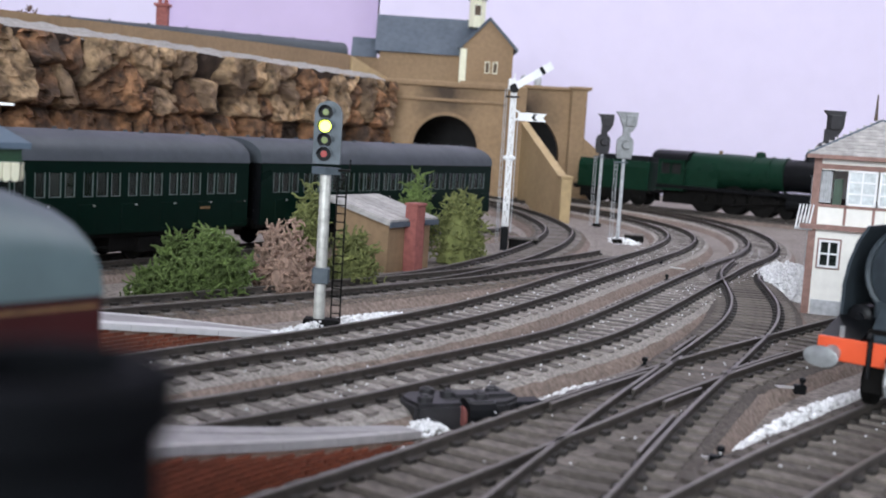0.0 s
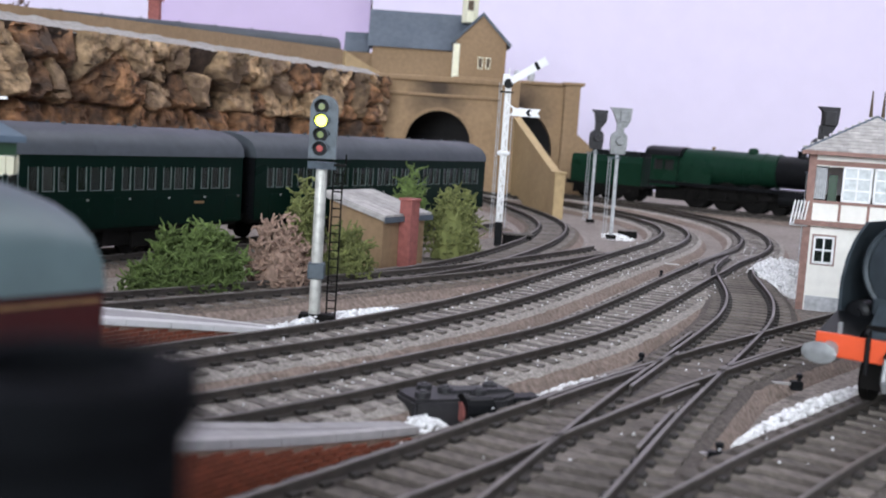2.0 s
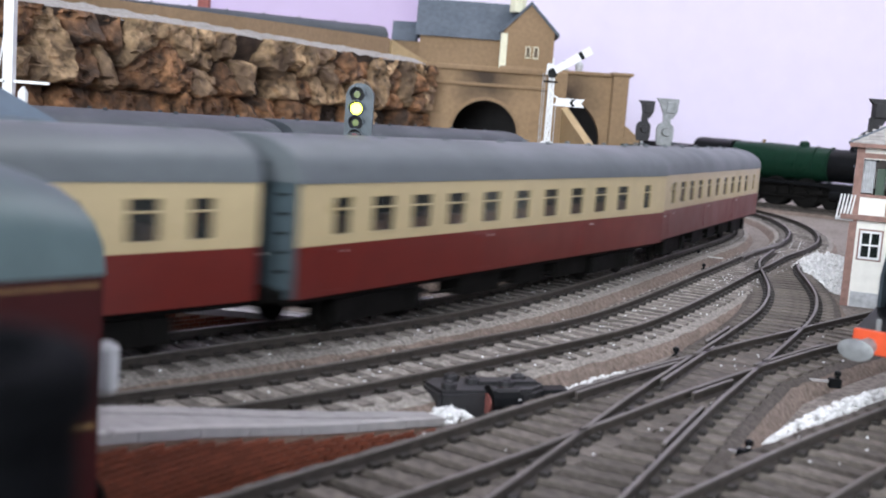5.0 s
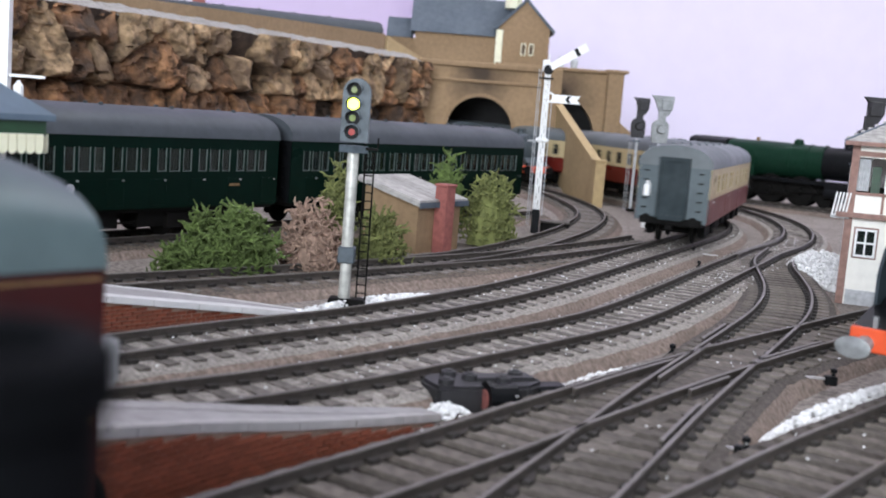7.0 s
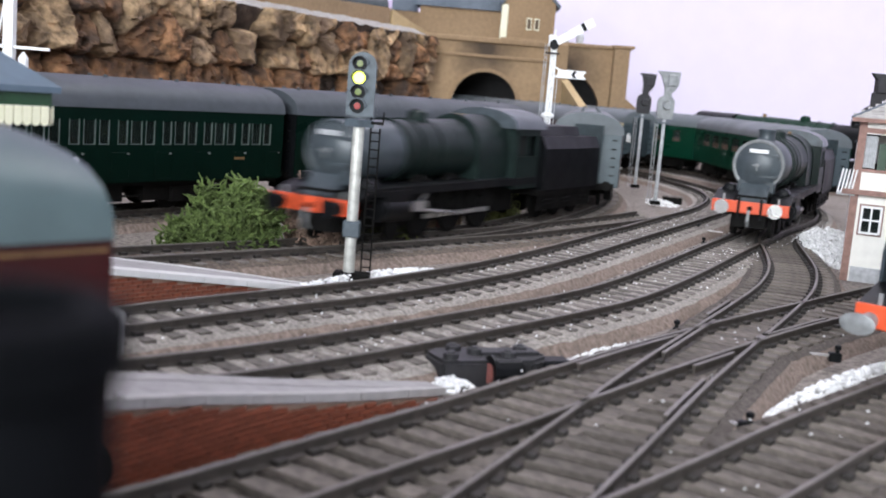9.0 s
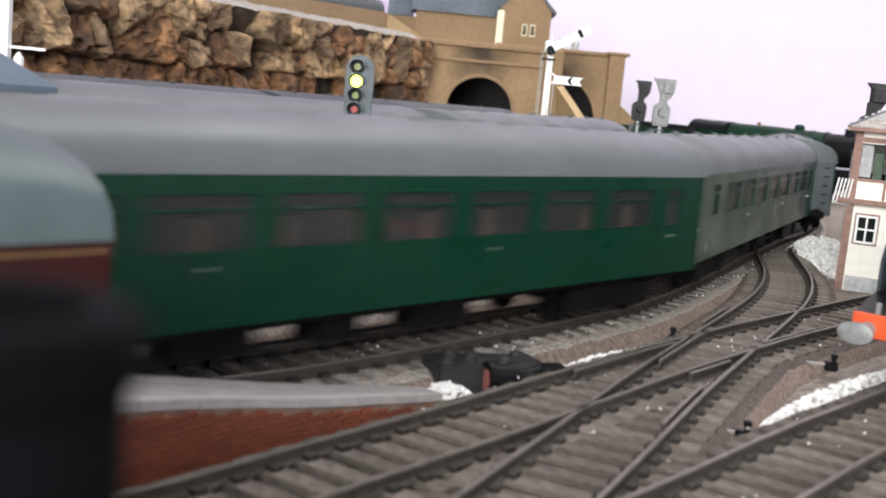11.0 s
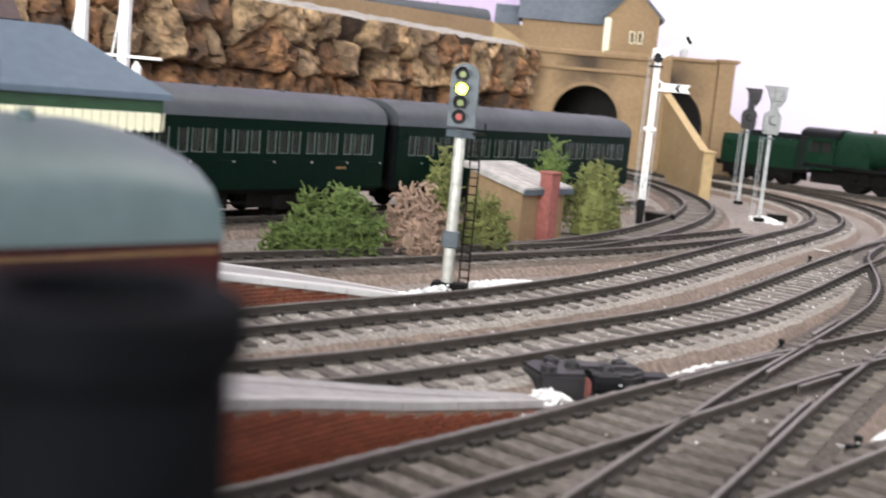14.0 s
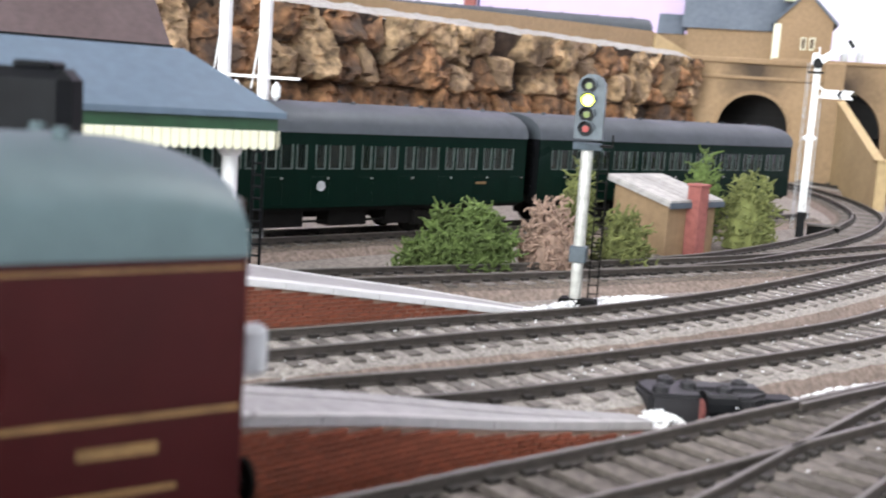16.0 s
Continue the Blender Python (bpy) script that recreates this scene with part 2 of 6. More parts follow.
# ---- mesh tools (millimetres) ----
def part(name, bm, material, parent=None, label="", smooth=False, loc=None):
    """Links a bmesh, drawn in millimetres, as one mesh object."""
    bmesh.ops.scale(bm, vec=(MM, MM, MM), verts=bm.verts)
    me = bpy.data.meshes.new(name)
    bm.to_mesh(me)
    bm.free()
    for m in material if isinstance(material, (list, tuple)) else [material]:
        me.materials.append(m)
    if smooth:
        for p in me.polygons:
            p.use_smooth = True
        me.set_sharp_from_angle(angle=radians(38))
    ob = new(name, me)
    if loc is not None:
        ob.matrix_basis = loc
    if parent:
        ob.parent = parent
    if label:
        ob["label"] = label
    return ob


def mmpose(x, y, z, rz=0.0, rx=0.0, ry=0.0):
    return pose(x * MM, y * MM, z * MM, rx, ry, rz)


def empty(name, m=None):
    ob = new(name)
    ob.empty_display_size = 0.01
    if m is not None:
        ob.matrix_basis = m
    return ob


def B():
    return bmesh.new()


def box(bm, x0, x1, y0, y1, z0, z1, mi=0, bev=0.0):
    vs = [bm.verts.new((x, y, z)) for z in (z0, z1) for y in (y0, y1) for x in (x0, x1)]
    fs = [bm.faces.new([vs[i] for i in q]) for q in ((0, 2, 3, 1), (4, 5, 7, 6), (0, 1, 5, 4), (2, 6, 7, 3), (0, 4, 6, 2), (1, 3, 7, 5))]
    for f in fs:
        f.material_index = mi
    if bev:
        es = list({e for f in fs for e in f.edges})
        r = bmesh.ops.bevel(bm, geom=es, offset=bev, segments=1, affect="EDGES")
        for f in r["faces"]:
            f.material_index = mi
    return bm


def cyl(bm, p, q, r, r2=None, seg=12, mi=0, caps=True):
    p, q = Vector(p), Vector(q)
    r2 = r if r2 is None else r2
    d = (q - p).normalized()
    a = d.orthogonal().normalized()
    b = d.cross(a)
    rings = []
    for c, rad in ((p, r), (q, r2)):
        rings.append([bm.verts.new(c + (a * math.cos(k * math.tau / seg) + b * math.sin(k * math.tau / seg)) * rad) for k in range(seg)])
    for k in range(seg):
        f = bm.faces.new((rings[0][k], rings[0][(k + 1) % seg], rings[1][(k + 1) % seg], rings[1][k]))
        f.material_index = mi
    if caps:
        bm.faces.new(rings[0][::-1]).material_index = mi
        bm.faces.new(rings[1]).material_index = mi
    return bm


def lathe(bm, p, axis, prof, seg=16, mi=0):
    """A body of revolution about axis from p; prof: (along, radius) pairs."""
    p, d = Vector(p), Vector(axis).normalized()
    a = d.orthogonal().normalized()
    b = d.cross(a)
    rings = [[bm.verts.new(p + d * s + (a * math.cos(k * math.tau / seg) + b * math.sin(k * math.tau / seg)) * max(r, 0.01)) for k in range(seg)] for s, r in prof]
    for u, v in zip(rings, rings[1:]):
        for k in range(seg):
            bm.faces.new((u[k], u[(k + 1) % seg], v[(k + 1) % seg], v[k])).material_index = mi
    bm.faces.new(rings[0][::-1]).material_index = mi
    bm.faces.new(rings[-1]).material_index = mi
    return bm


def prism(bm, pts, place, mi=0):
    """Extrudes an outline; place(u, v, side) gives the corner, side 0 or 1."""
    lo = [bm.verts.new(place(u, v, 0)) for u, v in pts]
    hi = [bm.verts.new(place(u, v, 1)) for u, v in pts]
    n = len(pts)
    fs = [bm.faces.new(lo[::-1]), bm.faces.new(hi)] + [bm.faces.new((lo[i], lo[(i + 1) % n], hi[(i + 1) % n], hi[i])) for i in range(n)]
    for f in fs:
        f.material_index = mi
    bmesh.ops.recalc_face_normals(bm, faces=fs)
    return bm


def xprism(bm, pts, x0, x1, mi=0):
    return prism(bm, pts, lambda u, v, s: (x1 if s else x0, u, v), mi)


def yprism(bm, pts, y0, y1, mi=0):
    return prism(bm, pts, lambda u, v, s: (u, y1 if s else y0, v), mi)


def zprism(bm, pts, z0, z1, mi=0):
    return prism(bm, pts, lambda u, v, s: (u, v, z1 if s else z0), mi)


class Line:
    """A smooth line in plan through given points, measured by its length."""

    def __init__(self, pts, step=4.0):
        p = [Vector((x, y)) for x, y in pts]
        p = [p[0] * 2 - p[1]] + p + [p[-1] * 2 - p[-2]]
        out = []
        for i in range(1, len(p) - 2):
            a, b, c, d = p[i - 1:i + 3]
            n = max(2, int((c - b).length / step))
            for k in range(n):
                t = k / n
                out.append(0.5 * ((2 * b) + (c - a) * t + (2 * a - 5 * b + 4 * c - d) * t * t + (3 * b - a - 3 * c + d) * t ** 3))
        out.append(p[-2])
        for _ in range(12):
            out = [out[0]] + [(out[i - 1] + out[i] * 2 + out[i + 1]) / 4 for i in range(1, len(out) - 1)] + [out[-1]]
        self.p = np.array([(v.x, v.y) for v in out])
        self.s = np.concatenate(([0], np.cumsum(np.hypot(*np.diff(self.p, axis=0).T))))
        self.length = float(self.s[-1])

    def at(self, s):
        if s < 0:
            d = self.p[1] - self.p[0]
            return self.p[0] + d / np.hypot(*d) * s
        if s > self.length:
            d = self.p[-1] - self.p[-2]
            return self.p[-1] + d / np.hypot(*d) * (s - self.length)
        return np.array([np.interp(s, self.s, self.p[:, 0]), np.interp(s, self.s, self.p[:, 1])])

    def side(self, s, off):
        """The point at s, off to the left of the line."""
        a, b = self.at(s - 1), self.at(s + 1)
        d = (b - a) / np.hypot(*(b - a))
        q = self.at(s)
        return q[0] - d[1] * off, q[1] + d[0] * off

    def angle(self, s):
        a, b = self.at(s - 1), self.at(s + 1)
        return math.degrees(math.atan2(b[1] - a[1], b[0] - a[0]))


def sweep(bm, line, prof, s0, s1, step=8.0, mi=0, closed=True, mis=None):
    """Sweeps a profile of (offset to the left, z) along a line."""
    n = max(2, int((s1 - s0) / step))
    rings = []
    for i in range(n + 1):
        s = s0 + (s1 - s0) * i / n
        rings.append([bm.verts.new((*line.side(s, o), z)) for o, z in prof])
    m = len(prof)
    for u, v in zip(rings, rings[1:]):
        for k in range(m if closed else m - 1):
            f = bm.faces.new((u[k], v[k], v[(k + 1) % m], u[(k + 1) % m]))
            f.material_index = mis[k] if mis else mi
    if closed:
        bm.faces.new(rings[0])
        bm.faces.new(rings[-1][::-1])
    bmesh.ops.recalc_face_normals(bm, faces=bm.faces)
    return bm


# ---- the lines of the tracks ----
LINE_B = Line([(-1000, -860), (-420, -168), (-260, 22), (-160, 141), (-67.5, 251.4), (-48, 274.6), (-21.5, 303.7), (1.8, 336.6), (20.6, 366.6), (43.4, 410), (72.8, 472.5), (118, 568), (150, 637), (173, 705), (183, 768), (180, 832), (165, 898), (138, 962), (104, 1024), (62, 1086), (0, 1155), (-90, 1240), (-240, 1300), (-420, 1330), (-1600, 1345)])
LINE_C = Line([(-1000, -925), (-420, -233), (-200, 28), (-90, 160), (-55, 202), (-36.7, 219), (-15.5, 242.4), (3.5, 266), (35.3, 306.6), (55.6, 337), (83, 390.7), (123, 475.7), (142.8, 516.5), (163, 560), (190, 610), (212.9, 664), (231.7, 729.6), (242, 799), (243, 850), (236, 910), (216, 980), (180, 1050), (132, 1112), (70, 1172), (-40, 1250), (-220, 1330), (-420, 1372), (-1600, 1395)])
LINE_S = Line([(-1000, -740), (-420, -48), (-240, 165), (-172, 250), (-126, 300), (-86, 341), (-44, 384), (-8, 427), (17, 466), (37, 509), (54, 553), (75, 618), (91, 691), (96, 746), (94, 804), (87, 870), (72, 940), (49, 1005), (20, 1070), (-30, 1145), (-130, 1215), (-300, 1255), (-1600, 1290)])
LINE_S2 = Line([(-44, 384), (-10, 421), (26, 462), (58, 507), (88, 552), (114, 596)])
LINE_A = Line([(-1000, -1007), (-420, -320), (-140, 11.8), (-47.8, 121), (-26, 147), (-16, 161), (9, 193.5), (22, 212), (35.3, 230), (51, 252), (91, 303), (115, 331), (146, 368), (170, 396), (230, 466), (320, 570), (420, 690)])
LINE_X = Line([(8, 140), (19, 164), (31, 190), (50, 232), (68, 269), (93.5, 321), (117, 372), (134, 422), (145, 470), (155, 515), (172, 560), (190, 602)])
LINE_D = Line([(-900, -960), (-387, -348), (-107, -16), (-14, 93), (7, 119), (44.7, 163.3), (76.3, 202.5), (109, 239.4), (150, 286), (210, 355), (300, 460), (400, 575)])
LINE_G = Line([(-420, -20), (-300, 164), (-145, 406), (-77, 512), (36, 684), (52, 708)])
LINE_F = Line([(-52, 1252), (68, 1172), (148, 1107), (208, 1057), (270, 1007), (344, 957), (438, 872), (528, 762)])
LINE_K = Line([(-345.3, -362.7), (-151.8, -133.5), (-55, -18.9), (9.4, 57.5), (60, 117.5), (110, 176.7), (190, 271.5)])


# ---- the room ----
def room():
    def slab(name, x0, x1, y0, y1, z0, z1, m, label, cat):
        tagged(part(name, box(B(), x0, x1, y0, y1, z0, z1), m), label, cat, kind="structure")

    slab("floor", -2500, 2500, -2500, 1560, -960, -900, M_CARPET, "grey carpet floor of the railway room", "floor")
    slab("ceiling", -2500, 2500, -2500, 1560, 1400, 1450, M_CEIL, "plain white painted ceiling", "ceiling")
    slab("wall_north", -62, 2500, 1500, 1560, -900, 1400, M_WALL, "pale lilac painted wall behind the layout", "wall")
    slab("wall_alcove", -352, -66, 1540, 1600, -900, 1400, M_WALL_ALCOVE, "darker lilac alcove wall", "wall")
    slab("wall_northwest", -2500, -356, 1500, 1560, -900, 1400, M_WALL, "pale lilac painted wall beside the alcove", "wall")
    slab("wall_west", -2560, -2500, -2500, 1560, -900, 1400, M_WALL, "pale lilac painted side wall", "wall")
    # walls with a window opening each
    bm = B()
    for y0, y1, z0, z1 in ((-2500, -1100, -900, 1400), (500, 1560, -900, 1400), (-1100, 500, -900, 100), (-1100, 500, 1380, 1400)):
        box(bm, 2500, 2560, y0, y1, z0, z1)
    tagged(part("wall_east", bm, M_WALL), "pale lilac painted wall with a window opening", "wall", kind="structure")
    bm = B()
    for x0, x1, z0, z1 in ((-2500, -1500, -900, 1400), (300, 2500, -900, 1400), (-1500, 300, -900, 100), (-1500, 300, 1380, 1400)):
        box(bm, x0, x1, -2560, -2500, z0, z1)
    tagged(part("wall_south", bm, M_WALL), "pale lilac painted wall with a window opening", "wall", kind="structure")


def ground():
    """The scenic surface of the baseboard, slightly uneven between the tracks."""
    bm = B()
    n, m = 90, 110
    grid = [[bm.verts.new((-1700 + 2600 * i / n, -1100 + 2550 * j / m, -7.2 + 0.6 * noise.noise((i * 0.7, j * 0.7, 1)))) for i in range(n + 1)] for j in range(m + 1)]
    for j in range(m):
        for i in range(n):
            bm.faces.new((grid[j][i], grid[j][i + 1], grid[j + 1][i + 1], grid[j + 1][i]))
    tagged(part("ground", bm, M_GROUND, smooth=True), "brown scatter covered ground of the model railway", "ground", kind="structure")
    bm = box(B(), -1700, 900, -1100, 1450, -40, -10)
    tagged(part("baseboard", bm, M_SLEEPER), "wooden baseboard that carries the railway", "baseboard", kind="structure")
    bm = B()
    for x in (-1600, -400, 800):
        for y in (-1000, 200, 1400):
            box(bm, x - 22, x + 22, y - 22, y + 22, -900, -40)
    tagged(part("baseboard_legs", bm, M_SLEEPER), "wooden legs under the baseboard", "legs", kind="structure")


# ---- tracks ----
SLEEPERS = {}


def ballast_bed(line, s0, s1, seed, drop=0.0):
    """A ballast bed whose stones lie unevenly between and over the sleepers."""
    offs = (-21.5, -17.5, -15.2, -12.6, -10.4, -7.0, -4.6, -2.2, 0, 2.2, 4.6, 7.0, 10.4, 12.6, 15.2, 17.5, 21.5)
    bm = B()
    n = int((s1 - s0) / 2.6)
    rings = []
    for i in range(n + 1):
        s = s0 + (s1 - s0) * i / n
        ring = []
        for o in offs:
            a = abs(o)
            z = -8.6 if a > 20 else -4.0 if a > 17 else -3.1 if a > 15 else -2.75 - drop
            if a < 20:
                z += 0.55 * noise.noise((s * 0.22, o * 0.3, seed)) + 0.35 * noise.noise((s * 0.9, o * 0.8, seed + 5))
            ring.append(bm.verts.new((*line.side(s, o), z)))
        rings.append(ring)
    for u, v in zip(rings, rings[1:]):
        for k in range(len(offs) - 1):
            bm.faces.new((u[k], v[k], v[k + 1], u[k + 1])).material_index = 1 if k in (0, len(offs) - 2) else 0
    bmesh.ops.recalc_face_normals(bm, faces=bm.faces)
    return bm


def rail_piece(line, c, s0, s1, parent):
    """One rail, off to the left of the line by c, with a worn head."""
    bm = sweep(B(), line, [(c - 0.5, -0.35), (c + 0.5, -0.35), (c + 0.28, -0.75), (c + 0.28, -1.9), (c + 0.95, -2.45), (c - 0.95, -2.45), (c - 0.28, -1.9), (c - 0.28, -0.75)], s0, s1, 5)
    r = part("rail", bm, M_RAIL, parent)
    part("rail_head", sweep(B(), line, [(c - 0.5, -0.34), (c - 0.42, 0.0), (c + 0.42, 0.0), (c + 0.5, -0.34)], s0, s1, 5), M_RAILTOP, r, "worn bright rail head")


def track(line, s0, s1, label, bed=None, worn=False, checks=()):
    """A track: ballast bed, two rails with bright heads, a row of sleepers, and check rails (offset, from, to)."""
    t = tagged(empty("railway_track"), label, "railway track", "railway tracks", "structure")
    bb = part("ballast_bed", ballast_bed(line, s0, s1, len(label), 0.85 if worn else 0.0), [bed or M_BALLAST, M_CESS], t, "grey ballast with brown earth shoulders", smooth=True)
    tagged(bb, kind="stuff")
    for c in (8.65, -8.65):
        rail_piece(line, c, s0, s1, t)
    for c, a, b in checks:
        rail_piece(line, c, a, b, t)
    first = SLEEPERS.get(worn)
    s = s0 + 3
    while s < s1:
        if first is None:
            w = 1.9 if worn else 1.65
            bm = box(B(), -w, w, -14.8, 14.8, -3.6, -2.46)
            for y in (-8.65, 8.65):
                box(bm, -1.15, 1.15, y - 2.2, y - 0.6, -2.45, -1.55, 1)
                box(bm, -1.15, 1.15, y + 0.6, y + 2.2, -2.45, -1.55, 1)
            o = first = SLEEPERS[worn] = part("sleeper", bm, [M_SLEEPER_WORN if worn else M_SLEEPER, M_CHAIR], t)
        else:
            o = first.copy()
            scene.collection.objects.link(o)
            o.parent = t
        o.matrix_basis = mmpose(*line.at(s), random.uniform(-0.1, 0.05), line.angle(s) + random.uniform(-1, 1))
        s += 7.6
    return t


def near_s(line, x, y):
    """How far along a line the point nearest to (x, y) lies."""
    i = int(np.argmin((line.p[:, 0] - x) ** 2 + (line.p[:, 1] - y) ** 2))
    return float(line.s[i])


def tracks():
    track(LINE_B, near_s(LINE_B, -330, -60), near_s(LINE_B, -90, 1240), "curved main line track with dark sleepers in ballast")
    track(LINE_C, near_s(LINE_C, -330, -130), near_s(LINE_C, -40, 1250), "curved main line track beside the near platform", checks=((7.0, near_s(LINE_C, 150, 532), near_s(LINE_C, 196, 624)),))
    track(LINE_S, near_s(LINE_S, -330, 60), near_s(LINE_S, -30, 1145), "curved track leading out of the arched tunnel", bed=M_BALLAST_DARK)
    a, x = near_s(LINE_A, 80, 290), near_s(LINE_X, 80, 290)
    track(LINE_A, near_s(LINE_A, -150, 0), near_s(LINE_A, 300, 545), "platform track with dark sleepers and rusty rails", bed=M_BALLAST_MID, worn=True, checks=((6.9, a - 74, a - 24), (-6.9, a - 8, a + 40), (-10.6, a - 52, a - 30)))
    track(LINE_D, near_s(LINE_D, -200, -125), near_s(LINE_D, 290, 450), "siding track with a row of dark sleepers", bed=M_BALLAST_MID, worn=True)
    track(LINE_G, 60, LINE_G.length, "platform track under the dark green coaches", bed=M_BALLAST_DARK)
    track(LINE_F, 0, LINE_F.length, "far track behind the junction", bed=M_BALLAST_MID)
    track(LINE_X, 4, LINE_X.length - 25, "crossover track that cuts across the platform track", bed=M_BALLAST_MID, worn=True, checks=((6.9, x - 44, x + 8), (-6.9, x - 96, x - 62), (10.6, x + 14, x + 44)))
    track(LINE_S2, 12, LINE_S2.length - 12, "crossover track with dark close set sleepers", bed=M_BALLAST_DARK)
    track(LINE_K, near_s(LINE_K, -150, -136), LINE_K.length, "nearest siding track with dark sleepers", bed=M_BALLAST_MID, worn=True)
    # loose pale stones scattered over the ballast
    rnd = random.Random(21)
    bm = B()
    for line, s0, s1, n in ((LINE_B, near_s(LINE_B, -160, 141), near_s(LINE_B, 165, 680), 420), (LINE_C, near_s(LINE_C, -90, 160), near_s(LINE_C, 212, 664), 420), (LINE_D, near_s(LINE_D, 7, 119), near_s(LINE_D, 150, 286), 50), (LINE_A, near_s(LINE_A, 9, 193), near_s(LINE_A, 146, 368), 60)):
        for _ in range(n):
            o = rnd.uniform(-16.5, 16.5)
            if abs(abs(o) - 8.65) < 2.3:
                continue
            x, y = line.side(rnd.uniform(s0, s1), o)
            r = rnd.uniform(0.22, 0.5)
            q = [bm.verts.new((x + dx * r, y + dy * r, -2.3 + dz * r)) for dx, dy, dz in ((1, 0.2, 0), (-0.4, 0.9, 0), (-0.7, -0.8, 0), (0.1, 0, 1.1))]
            for f in ((0, 1, 3), (1, 2, 3), (2, 0, 3), (2, 1, 0)):
                bm.faces.new([q[k] for k in f])
    tagged(part("loose_stones", bm, M_WHITESTONE), "pale loose stones scattered over the ballast", "stones", kind="stuff")


# ---- platforms ----
def platform(name, line, s_end, off0, off1, ramp, back, label):
    """A platform beside a line: flat top, then a ramp of that length that falls to the ground at s_end; offsets to the left of the line."""
    p = tagged(empty(name), label, "platform", kind="structure")
    lo, hi = min(off0, off1), max(off0, off1)
    z_top = 10.5

    def z_at(s):
        return z_top if s < s_end - ramp else max(-5.5, z_top - (z_top + 5.5) * (s - s_end + ramp) / ramp)

    def taper(s, off):
        k = max(0.0, (s - (s_end - ramp)) / ramp)
        return off if off == off0 else off + (off0 - off) * 0.7 * k

    def strip(bm, a, b, dz0, dz1, s0, s1, step=12):
        n = max(1, int((s1 - s0) / step))
        rings = []
        for i in range(n + 1):
            s = s0 + (s1 - s0) * i / n
            z = z_at(s)
            rings.append([bm.verts.new((*line.side(s, o), zz)) for o, zz in ((a(s), z + dz0), (b(s), z + dz0), (b(s), z + dz1 if dz1 > -50 else -9), (a(s), z + dz1 if dz1 > -50 else -9))])
        for u, v in zip(rings, rings[1:]):
            for k in range(4):
                bm.faces.new((u[k], v[k], v[(k + 1) % 4], u[(k + 1) % 4]))
        bm.faces.new(rings[0])
        bm.faces.new(rings[-1][::-1])
        bmesh.ops.recalc_face_normals(bm, faces=bm.faces)
        return bm

    sg = 1 if off1 > off0 else -1
    part("platform_top", strip(B(), lambda s: taper(s, off0) + sg * 5.5, lambda s: taper(s, off1) - sg * 2.5, 0, -1.4, s_end - back, s_end), M_SLAB, p, "pale grey platform surface")
    # white edge stones, one by one, on both edges
    for edge in (0, 1):
        s = s_end - back
        while s < s_end - 3:
            e = min(s + 13.6, s_end)
            if edge == 0:
                bm = strip(B(), lambda q: taper(q, off0), lambda q: taper(q, off0) + sg * 5.3, 0.15, -1.5, s, e - 0.14, 7)
            else:
                bm = strip(B(), lambda q: taper(q, off1) - sg * 2.4, lambda q: taper(q, off1), 0.15, -1.5, s, e - 0.14, 7)
            part("edge_stone", bm, M_COPING if sg > 0 else M_SLAB if edge == 0 else M_COPING_GREY, p)
            s += 13.6
    core = part("brick_wall", strip(B(), lambda s: taper(s, off0) + sg * 1.6, lambda s: taper(s, off1) - sg * 1.2, -1.45, -99, s_end - back, s_end), M_MORTAR, p, "red brick platform face")
    return p, core, z_at, taper, sg


def brick_course(core, line, s0, s1, z_at, off, sg, cap=300):
    """Bricks of the platform's face, each a small block on one shared mesh, up to the cap; the rest joined."""
    bm = box(B(), -1.35, 1.35, -0.25, 0.3, -0.42, 0.42)
    first = part("brick", bm, M_BRICK, core)
    rest, made, row = B(), 0, 0
    z = -8.0
    spots = []
    while z < 9.2:
        s = s1 - (1.45 if row % 2 else 0)
        while s > s0:
            if z + 0.5 < z_at(s) - 1.7:
                spots.append((s, z))
            s -= 2.95
        z += 1.04
        row += 1
    spots.sort(key=lambda q: -q[0])
    for s, z in spots:
        x, y = line.side(s, off(s) + sg * 1.55)
        a = line.angle(s)
        if made < cap:
            o = first if made == 0 else first.copy()
            if made:
                scene.collection.objects.link(o)
            o.parent = core
            o.matrix_basis = mmpose(x, y, z, a)
            made += 1
        else:
            n0 = len(rest.verts)
            box(rest, -1.35, 1.35, -0.25, 0.3, -0.42, 0.42)
            rest.verts.ensure_lookup_table()
            bmesh.ops.transform(rest, matrix=Matrix.Translation((x, y, z)) @ Matrix.Rotation(radians(a), 4, "Z"), verts=rest.verts[n0:])
    if len(rest.verts):
        tagged(part("brickwork", rest, M_BRICK, core), kind="stuff")
    else:
        rest.free()


# ---- rolling stock ----
def side_mesh(bm, x0, x1, y, sgn, z0, z1, wins, zw0, zw1, th=0.7):
    """A coach side with real window openings; wins: (x0, x1) pairs."""
    ya, yb = (y - th, y) if sgn > 0 else (-y, -y + th)
    box(bm, x0, x1, ya, yb, z0, zw0)
    box(bm, x0, x1, ya, yb, zw1, z1)
    cur = x0
    for a, b in sorted(wins):
        if a > cur:
            box(bm, cur, a, ya, yb, zw0, zw1)
        cur = b
    if cur < x1:
        box(bm, cur, x1, ya, yb, zw0, zw1)


def buffers(t, x, d, z=14.0, y=11.5, m=None):
    for s in (-1, 1):
        b = part("buffer", lathe(B(), (x, s * y, z), (d, 0, 0), [(0, 1.6), (1.8, 1.5), (1.85, 1.0), (2.9, 1.0), (3.0, 2.4), (3.5, 2.5)], 14), m or M_UNDER, t, smooth=True)
        b["label"] = "round sprung buffer"


